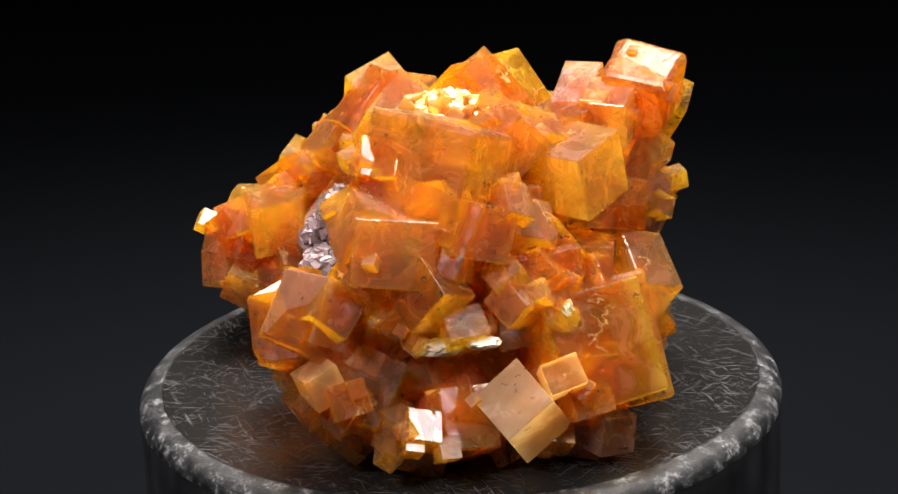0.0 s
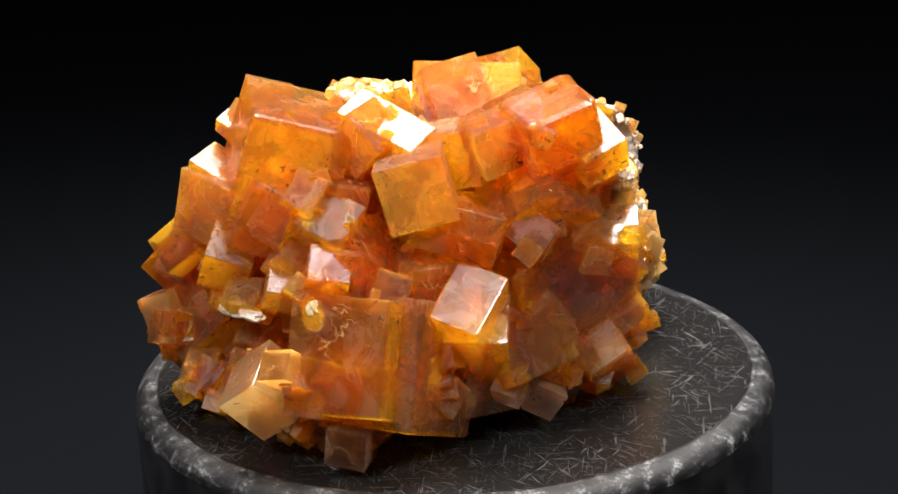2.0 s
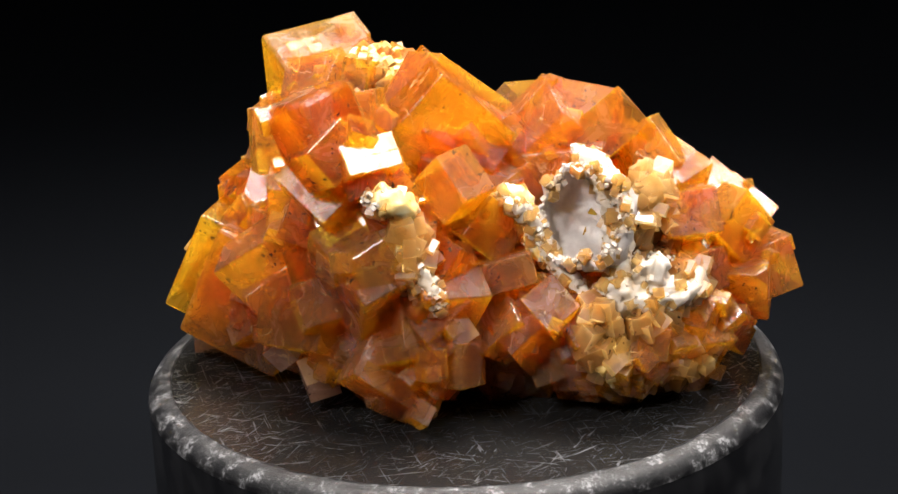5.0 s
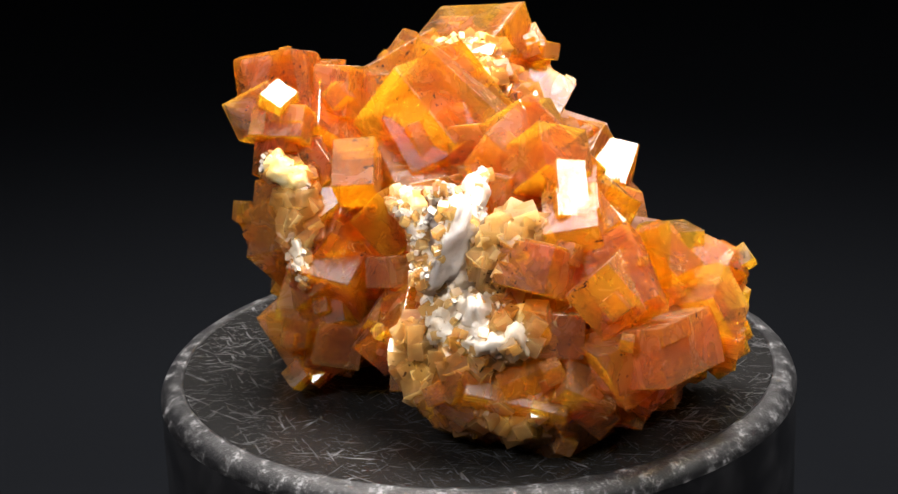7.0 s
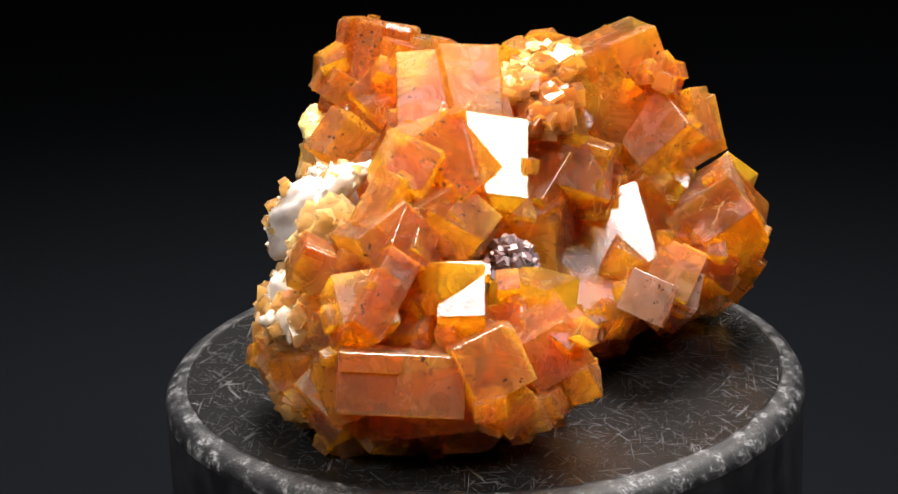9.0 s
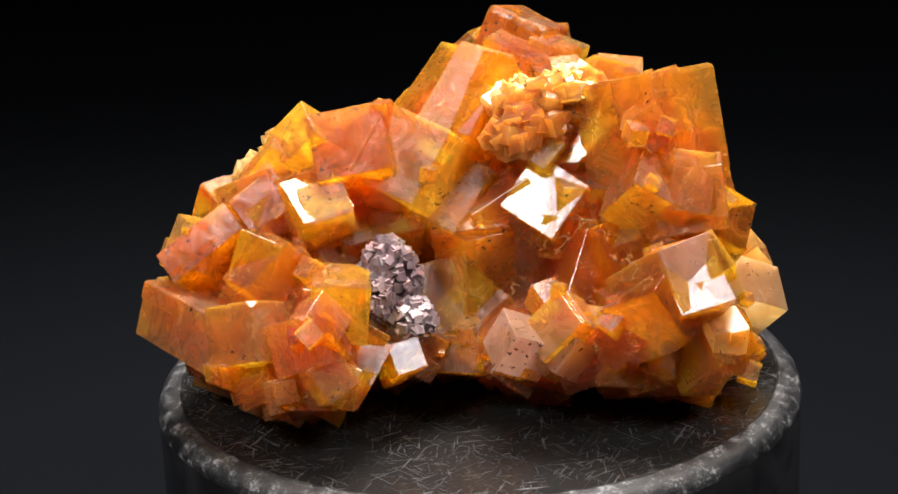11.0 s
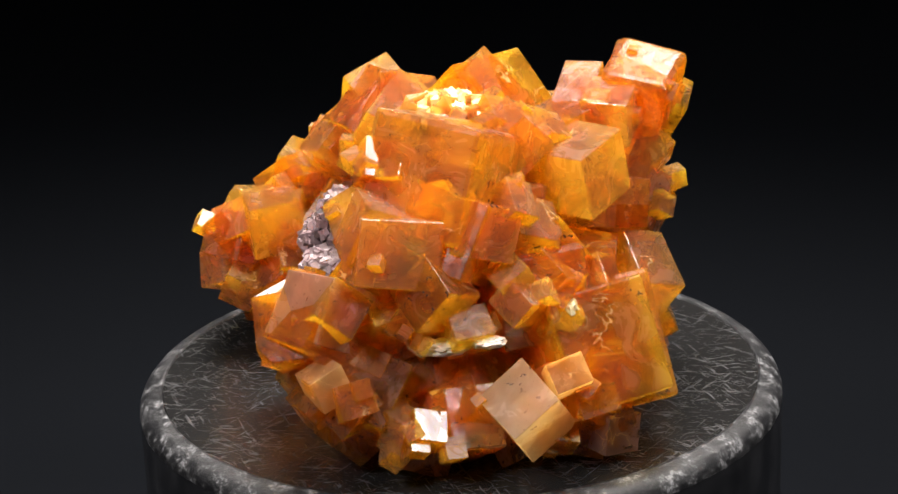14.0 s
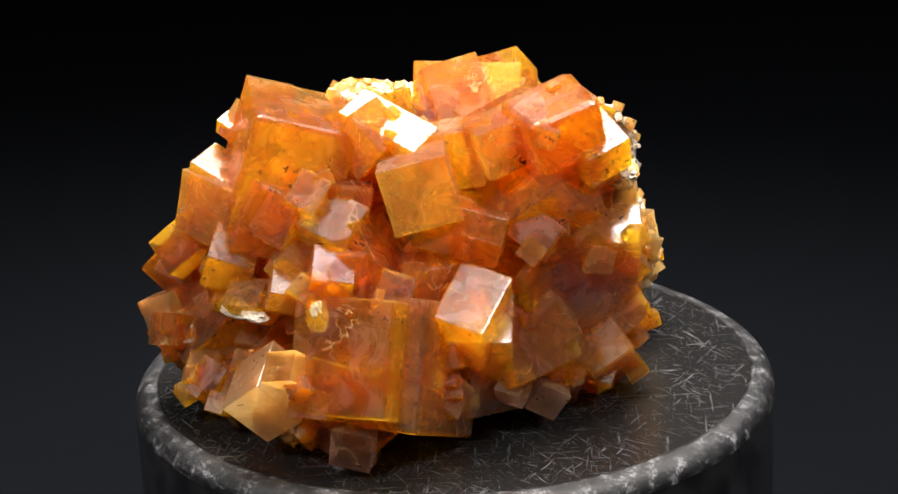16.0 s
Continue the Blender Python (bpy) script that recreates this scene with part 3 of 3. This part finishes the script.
crystal(-0.6, -15.8, 26.8, 4.2, 4.0, 3.6, 75, 2, -50)
crystal(0.5, 20.8, 6.5, 3.7, 4.4, 4.1, -71, 43, -177)
crystal(0.9, 5.0, 1.7, 4.1, 4.2, 3.5, 2, -10, 103)
crystal(-13.9, 16.7, 12.3, 3.4, 3.7, 4.9, 66, 8, 33)
crystal(-10.1, 14.8, 2.4, 4.7, 4.8, 3.8, 16, 25, -113)
crystal(-13.8, -11.7, 7.0, 3.5, 2.8, 3.8, -89, -39, 27)
crystal(-4.2, -26.1, 5.0, 2.7, 2.9, 2.8, 21, 43, 118)
crystal(-13.5, 18.7, 4.5, 3.8, 3.1, 3.4, -5, -1, 109)
crystal(-1.2, -10.0, 25.9, 3.7, 2.9, 3.8, 8, -1, 35)
crystal(-6.2, -25.8, 4.9, 2.7, 2.8, 3.4, 5, -14, 137)
crystal(-22.4, 13.7, 6.7, 3.7, 2.6, 2.8, 83, 27, 81)
crystal(-11.1, -10.3, 10.9, 2.8, 3.7, 3.4, -82, -57, -142)
crystal(3.6, -20.2, 22.4, 3.5, 2.8, 3.4, 33, -39, 104)
crystal(-15.8, 2.8, 6.7, 3.1, 2.8, 3.8, -55, 2, 133)
crystal(6.5, -24.2, 3.9, 2.7, 3.8, 3.6, -17, -48, -68)
crystal(-0.1, -18.9, 27.7, 2.8, 3.3, 3.0, 4, 40, 65)
crystal(13.9, 5.4, 3.0, 3.3, 2.6, 3.1, -43, -37, -163)
crystal(-10.4, 22.6, 4.9, 3.3, 2.7, 3.4, -47, -5, -93)
crystal(-2.5, 10.6, 20.2, 3.2, 2.6, 2.7, 22, 59, 9)
crystal(-0.9, 17.4, 11.2, 3.8, 3.2, 3.6, 81, -30, 78)
crystal(10.4, -5.4, 2.7, 3.4, 3.6, 3.0, 23, -29, -52)
crystal(3.5, -22.0, 16.7, 3.4, 2.9, 3.0, -30, -50, -124)
crystal(-19.2, 11.5, 4.2, 3.0, 2.6, 3.8, -64, -52, -101)
crystal(-0.5, -23.8, 12.9, 2.9, 3.6, 3.5, -3, -43, 115)
crystal(-14.6, -8.8, 8.1, 3.2, 3.3, 2.9, -10, -4, -134)
crystal(4.1, -23.2, 15.1, 2.8, 3.2, 3.3, -25, -52, -14)
crystal(2.6, -9.6, 27.9, 2.7, 3.1, 2.6, 85, -19, 15)
crystal(-6.3, 11.7, 1.7, 3.7, 3.5, 3.7, -5, -3, 170)
crystal(12.6, 4.3, 18.2, 3.5, 3.5, 2.7, 27, -25, -147)
crystal(4.8, 12.8, 4.8, 3.0, 3.8, 3.6, 18, 20, -53)
crystal(-0.4, -11.2, 27.7, 3.1, 2.8, 2.6, 74, 16, 36)
crystal(15.2, 7.5, 7.1, 2.6, 2.6, 2.6, 85, -14, 62)
crystal(-12.9, -6.9, 6.4, 2.7, 2.7, 2.7, -65, 15, -88)
crystal(-4.6, -23.1, 13.6, 3.2, 3.2, 3.6, 60, -56, 6)
crystal(-15.1, 7.7, 5.7, 2.9, 2.7, 2.9, 28, 24, -24)
crystal(10.9, -17.3, 14.7, 3.0, 3.4, 3.2, 58, 22, 58)
crystal(-12.7, 1.5, 7.4, 3.5, 2.8, 3.2, 14, 35, -50)
crystal(-23.7, 7.2, 8.3, 3.6, 2.6, 3.4, 44, -59, 93)
crystal(15.1, 2.8, 20.9, 3.0, 3.2, 3.3, 86, 19, -53)
crystal(16.1, -2.7, 5.7, 3.3, 2.6, 3.4, -71, 33, 96)
crystal(14.4, -14.7, 5.8, 3.1, 3.1, 3.2, 50, 18, 175)
crystal(-2.2, -10.1, 26.3, 3.6, 3.0, 3.3, -83, -45, 65)
crystal(-23.0, 11.7, 6.1, 2.8, 2.9, 3.0, 69, -6, -65)
crystal(-11.0, -9.4, 5.2, 3.3, 3.5, 3.2, -80, 14, 87)
crystal(-7.8, -16.4, 16.2, 2.6, 3.1, 3.8, -41, 55, -31)
crystal(1.4, -19.0, 2.1, 3.5, 2.9, 3.7, 17, -12, 85)
crystal(5.1, -8.5, 24.9, 3.7, 2.8, 2.8, -57, -38, 70)
crystal(7.6, -7.8, 1.5, 3.8, 3.7, 2.8, 4, 53, -55)
crystal(-5.2, 6.5, 2.1, 3.1, 3.2, 3.8, -35, 23, -96)
crystal(5.7, 2.4, 1.7, 2.9, 3.6, 3.3, -50, 36, 120)
crystal(1.1, 21.4, 7.3, 2.8, 2.9, 3.4, -72, -11, -48)
crystal(4.1, 14.8, 4.5, 3.0, 3.3, 3.0, 12, 18, 18)
crystal(14.0, -15.1, 7.6, 2.9, 2.9, 2.7, 53, -6, 55)
crystal(-14.7, 5.5, 7.9, 3.0, 3.4, 3.5, 15, -37, 47)

# the clearest cubes of the surface
crystal(10.5, -16.0, 7.8, 9.7, 11.2, 10.4, -114, -4, 20, steps=False, cut=0.04)
crystal(16.1, -2.8, 27.3, 5.7, 6.8, 6.3, 163, -12, 168, steps=False, cut=0.09)
crystal(14.7, -11.5, 12.1, 6.2, 4.7, 7.1, 20, -34, 108, steps=False, cut=0.04)
crystal(14.0, 0.8, 14.5, 8.7, 8.5, 8.6, 115, 39, 84, steps=False)
crystal(-5.4, 3.3, 21.7, 8.2, 7.6, 7.9, 125, -14, 66, steps=False)
crystal(2.3, -1.1, 23.9, 9.7, 9.4, 9.6, 137, 2, 49, steps=False)
crystal(-11.2, -23.7, 15.1, 3.9, 3.8, 3.8, 144, -39, 51, steps=False)
crystal(-12.3, -20.5, 13.2, 6.0, 5.7, 7.3, -175, -53, 49, steps=False)
crystal(-11.4, 11.1, 18.8, 5.1, 5.1, 5.1, 172, -32, 44, steps=False)
crystal(-17.3, 8.1, 12.0, 4.4, 4.2, 5.6, 172, -6, 87, steps=False)
crystal(4.3, -25.9, 6.4, 5.0, 5.3, 5.2, -149, -35, 18, PALE_AMBER, steps=False)
crystal(-21.7, 8.4, 12.3, 3.7, 3.6, 3.7, 29, -32, -121, steps=False)
crystal(8.9, -7.7, 24.8, 5.1, 5.0, 5.1, -98, -80, -135, steps=False)
crystal(-12.2, 21.5, 14.9, 5.0, 4.9, 5.0, -180, -49, -19, steps=False)
crystal(-12.1, 9.7, 19.3, 3.9, 4.1, 4.0, 163, -41, 36, steps=False)
crystal(-7.4, -18.7, 20.6, 6.2, 6.2, 6.2, 129, -31, -7, steps=False)
crystal(-15.7, 14.5, 15.7, 4.3, 4.3, 4.3, -146, -67, -51, steps=False)
crystal(-6.2, -19.0, 25.9, 3.5, 3.4, 3.4, 134, 8, 158, steps=False)
crystal(-12.3, -21.4, 14.1, 5.6, 5.6, 5.6, 120, 4, 136, SMOKE, steps=False)
crystal(-18.4, 7.3, 13.0, 5.3, 5.0, 5.1, 39, -82, -114, steps=False)
crystal(9.9, -12.8, 23.2, 6.0, 6.1, 6.0, 2, -76, -133, steps=False)

# ---- matrix lumps and druse ----
def lump(name, x, y, z, a, b, c, mat, label=""):
    bm = bmesh.new()
    bmesh.ops.create_icosphere(bm, subdivisions=4, radius=1.0)
    at = Vector((x, y, z))
    for v in bm.verts:
        n = v.co.copy()
        d = 1 + 0.3 * noise.noise(n * 1.7 + at) + 0.16 * noise.noise(n * 4.5 + at) + 0.08 * noise.noise(n * 11 + at)
        v.co = (Vector((n.x * a, n.y * b, n.z * c)) * d + at) * 0.001
        v.co.z = max(v.co.z, 0.0)
    return part(name, bm, mat, specimen, label)


def white(*n):
    lump("quartz_lump", *n, QUARTZ, "chalky white quartz")


def honey(*n):
    lump("quartz_lump", *n, HONEY, "cloudy honey-coloured quartz")


honey(-4.9, 18.6, 16.6, 1.8, 1.6, 3.4)
honey(-4.0, 21.0, 11.5, 2.8, 2.0, 2.4)
honey(1.0, 18.8, 6.0, 4.2, 2.6, 3.2)
honey(-4.5, 21.0, 5.0, 4.0, 2.6, 3.0)
honey(14.8, 5.4, 17.0, 1.8, 1.3, 2.8)
honey(-1.3, -6.0, 26.6, 3.0, 2.8, 1.2)
honey(-5.0, -6.0, 24.3, 2.0, 2.0, 1.2)
honey(-1.0, -10.4, 27.8, 3.2, 2.8, 1.2)
# added lump that stands in for the big front cube's pale chipped corner
honey(8.0, -23.0, 13.7, 1.2, 0.8, 1.5)
white(-2.5, -26.3, 2.9, 0.8, 0.7, 0.7)
white(-2.6, -24.4, 11.8, 2.3, 0.9, 0.7)
white(1.2, -24.8, 12.3, 1.5, 0.9, 0.5)
RIDGES = []


def bowl(at, way, radius, deep, wall):
    """A hollow lined with smooth quartz, open along way; millimetres."""
    bm = bmesh.new()
    turn = Vector(way).to_track_quat("Z", "Y").to_matrix()
    at = Vector(at)
    rings = []
    for shell, grow in ((0, 0.0), (1, wall)):
        for i in range(17):
            a = radians(8 + 92 * i / 16) if shell == 0 else radians(100 - 92 * i / 16)
            ring = []
            for k in range(40):
                b = 2 * math.pi * k / 40
                n = Vector((math.sin(a) * math.cos(b), math.sin(a) * math.sin(b), -math.cos(a)))
                lip = max(0.0, a - 1.0)
                d = 1 + 0.16 * noise.noise(n * 1.8 + at) + (0.05 + 0.25 * lip) * noise.noise(n * 5 + at) + (0.02 + 0.1 * lip) * noise.noise(n * 14 + at)
                v = Vector((n.x * (radius + grow) * d, n.y * (radius + grow) * d, n.z * (deep + grow) * d))
                ring.append(bm.verts.new((turn @ v + at) * 0.001))
            rings.append(ring)
    RIDGES.extend((*(v.co * 1000), 0.45, 0.45, 0.45) for v in rings[16])
    for a, b in zip(rings, rings[1:]):
        for k in range(40):
            bm.faces.new((a[k], a[(k + 1) % 40], b[(k + 1) % 40], b[k])).smooth = True
    bm.faces.new(rings[0])
    bm.faces.new(rings[-1])
    bmesh.ops.recalc_face_normals(bm, faces=bm.faces[:])
    part("quartz_hollow", bm, GREY, specimen, "smooth grey-white quartz hollow")


def ridge(points, radius, mat, label, rough=1.0):
    """A crusty vein along a line; millimetres."""
    pts = [Vector(q) for q in points]
    line = []
    for i in range(len(pts) - 1):
        before, after = pts[max(i - 1, 0)], pts[min(i + 2, len(pts) - 1)]
        for k in range(12):
            u = k / 12
            h = pts[i].lerp(pts[i + 1], u)
            bend = (pts[i] - before).lerp(pts[i + 1] - after, u) * u * (1 - u) * 0.4
            line.append(h + bend)
    line.append(pts[-1])
    bm = bmesh.new()
    rings = []
    for i, mid in enumerate(line):
        ahead = (line[min(i + 1, len(line) - 1)] - line[max(i - 1, 0)]).normalized()
        side = ahead.cross(Vector((0.3, 0.2, 1))).normalized()
        up = side.cross(ahead)
        end = min(1.0, 0.25 + 4.0 * min(i, len(line) - 1 - i) / len(line))
        ring = []
        for k in range(26):
            b = 2 * math.pi * k / 26
            n = side * math.cos(b) + up * math.sin(b)
            p = mid + n * radius
            d = 1 + rough * (0.5 * noise.noise(p * 0.45) + 0.4 * noise.noise(p * 1.3) + 0.15 * noise.noise(p * 2.6))
            ring.append(bm.verts.new((mid + n * radius * end * d) * 0.001))
        rings.append(ring)
        RIDGES.append((*mid, radius * end, radius * end, radius * end))
    for a, b in zip(rings, rings[1:]):
        for k in range(26):
            bm.faces.new((a[k], a[(k + 1) % 26], b[(k + 1) % 26], b[k])).smooth = True
    bm.faces.new(rings[0])
    bm.faces.new(rings[-1])
    bmesh.ops.recalc_face_normals(bm, faces=bm.faces[:])
    part("quartz_vein", bm, mat, specimen, label)


bowl((2.4, 15.5, 18.5), (0.94, 0.13, 0.31), 4.1, 3.0, 0.45)
ridge(((-1.9, 11.6, 23.0), (-0.8, 14.8, 21.7), (-0.2, 17.0, 19.4), (0.4, 17.6, 16.5), (1.2, 18.4, 13.7), (1.0, 20.2, 11.2)), 1.3, QUARTZ, "grey-white quartz wall of the hollow", 0.7)
ridge(((3.6, 17.6, 12.5), (1.0, 20.2, 11.3), (-2.8, 22.4, 11.4), (-5.0, 22.0, 11.9)), 1.7, QUARTZ, "white sugary quartz crust")
ridge(((1.5, 18.6, 13.4), (-0.5, 19.8, 12.8), (-2.6, 20.6, 13.2)), 2.0, QUARTZ, "white sugary quartz crust")
ridge(((6.0, 8.4, 20.1), (4.6, 9.9, 19.9), (4.0, 10.8, 16.3), (3.2, 13.2, 12.9)), 0.9, HONEY, "pale honey quartz vein")
ridge(((6.4, 9.6, 20.0), (4.6, 10.8, 18.4), (3.2, 13.2, 13.4), (3.4, 17.0, 11.1)), 0.9, QUARTZ, "white quartz rim of the hollow")
ridge(((13.8, 4.4, 21.6), (15.0, 5.2, 19.2), (15.8, 6.0, 16.9), (15.4, 6.9, 12.9)), 0.7, HONEY, "pale honey quartz vein")
ridge(((17.6, 3.4, 22.3), (15.9, 5.0, 21.6), (13.6, 4.9, 19.8)), 1.2, HONEY, "white sugary quartz crust")
ridge(((15.4, 5.4, 17.0), (14.9, 7.6, 14.4), (14.3, 8.3, 11.7)), 0.9, QUARTZ, "white sugary quartz crust")
lump("druse_bed", -11.6, 4.4, 12.6, 2.2, 2.6, 3.8, LILAC, "dark lilac druse bed")
lump("druse_bed", -13.2, 2.4, 9.6, 2.0, 2.0, 1.8, LILAC, "dark lilac druse bed")


def druse(name, mat, count, small, large, beds, seed, label):
    """Tiny crystals over the beds (centre and radii, in millimetres)."""
    rng = random.Random(seed)
    bm = bmesh.new()
    for _ in range(count):
        x, y, z, a, b, c = rng.choice(beds)
        d = Vector((rng.gauss(0, 1), rng.gauss(0, 1), rng.gauss(0, 1))).normalized()
        mid = Vector((x + a * d.x, y + b * d.y, z + c * d.z))
        s = rng.uniform(small, large)
        turn = Euler((rng.uniform(-3, 3), rng.uniform(-1.5, 1.5), rng.uniform(-3, 3))).to_matrix()
        v = [bm.verts.new((mid + turn @ Vector((i * s, j * s * 0.9, k * s * 1.2))) * 0.001) for i in (-0.5, 0.5) for j in (-0.5, 0.5) for k in (-0.5, 0.5)]
        if min(q.co.z for q in v) < 0:
            for q in v:
                q.co.z += 0.001
        for q in ((0, 1, 3, 2), (4, 6, 7, 5), (0, 4, 5, 1), (2, 3, 7, 6), (0, 2, 6, 4), (1, 5, 7, 3)):
            bm.faces.new([v[i] for i in q])
    tagged(part(name, bm, mat, specimen, label), kind="stuff")


druse("lilac_druse", LILAC, 800, 0.3, 0.85, ((-11.6, 4.4, 12.6, 2.3, 2.7, 3.9), (-13.2, 2.4, 9.6, 2.1, 2.1, 1.9), (-13.5, 5.5, 11.5, 2, 2, 2)), 21, "glittering lilac-grey druse of tiny crystals")
druse("honey_druse", PALE_AMBER, 620, 0.5, 1.8, ((-3.4, 19.0, 17.0, 2.2, 1.8, 3.6), (-4.0, 21.0, 11.5, 3, 2.2, 2.6), (1.0, 18.8, 6.0, 4.4, 2.8, 3.2), (-4.5, 21.0, 5.0, 4.2, 2.8, 3.0), (14.8, 5.4, 17.0, 2, 1.5, 3), (4.6, 18.0, 9.0, 1.6, 1.7, 2.6), (-0.4, 21.0, 9.5, 3.0, 1.6, 2.0), (-4.5, 18.0, 18.0, 2.4, 2.0, 3.2)), 22, "honey-coloured druse of tiny crystals")
druse("pale_druse", HONEY, 200, 0.3, 0.9, ((-1.3, -6.0, 27.2, 2.7, 2.5, 1.3), (-1.0, -10.4, 28.4, 2.9, 2.6, 1.2)), 23, "pale sugary druse of tiny crystals")
druse("white_druse", QUARTZ, 1500, 0.12, 0.45, RIDGES, 25, "white sugary druse of tiny crystals")
druse("golden_druse", PALE_AMBER, 520, 0.3, 0.95, RIDGES, 26, "golden druse of tiny crystals on the white quartz")
druse("pale_growth", PALE_AMBER, 190, 0.6, 1.8, ((-1.3, -6.0, 26.7, 3.0, 2.8, 1.1), (-1.0, -10.4, 27.9, 3.2, 2.8, 1.0), (-5.0, -6.0, 24.4, 2.0, 2.2, 1.1), (-3.0, -8.0, 26.0, 3.0, 3.0, 1.0)), 24, "pale yellow crystals crowded on the crest")


def sprinkle(count, seed):
    """Small cubes that sit half sunk on the faces of the larger ones."""
    rng = random.Random(seed)
    bm = bmesh.new()
    for _ in range(count):
        mid, size, turn = rng.choice(CRYSTALS)
        axis, side = rng.randrange(3), rng.choice((-1, 1))
        at = [rng.uniform(-0.5, 0.5) * size[i] for i in range(3)]
        at[axis] = side * 0.5 * size[axis]
        p = turn.to_matrix() @ Vector(at) + mid
        s = rng.uniform(0.6, 2.0)
        if p.z < s:
            continue
        spin = Euler((rng.uniform(-3, 3), rng.uniform(-1.5, 1.5), rng.uniform(-3, 3))).to_matrix() if rng.random() < 0.6 else turn.to_matrix()
        v = [bm.verts.new((p + spin @ Vector((i * s, j * s, k * s))) * 0.001) for i in (-0.5, 0.5) for j in (-0.5, 0.5) for k in (-0.5, 0.5)]
        for q in ((0, 1, 3, 2), (4, 6, 7, 5), (0, 4, 5, 1), (2, 3, 7, 6), (0, 2, 6, 4), (1, 5, 7, 3)):
            bm.faces.new([v[i] for i in q])
    tagged(part("small_crystal_growth", bm, AMBER, specimen, "small amber cubes grown on the larger crystals"), kind="stuff")


sprinkle(380, 31)
# smoky pink cubes low on the flanks
for smoky in ((-16.4, -8.2, 9.0, 4.5, 4, 4, -160, 25, -55), (-16.4, -12.0, 8.6, 3.5, 3.5, 3.5, 20, 35, -30), (16.4, -8.6, 5.2, 2.4, 2.4, 2.4, 40, 10, 25), (16.2, -4.6, 3.4, 3, 3, 3, 15, 30, 60), (11.6, -22.4, 2.8, 3.6, 3.4, 3.4, 0, 8, 35)):
    crystal(*smoky, SMOKE)


# ---- what moves ----
def motions():
    for thing in (specimen, pedestal):
        walk(thing, [(0.5 * i, pose(0, 0, TOP, 0, 0, -TURN * 0.5 * i)) for i in range(33)])


motions()
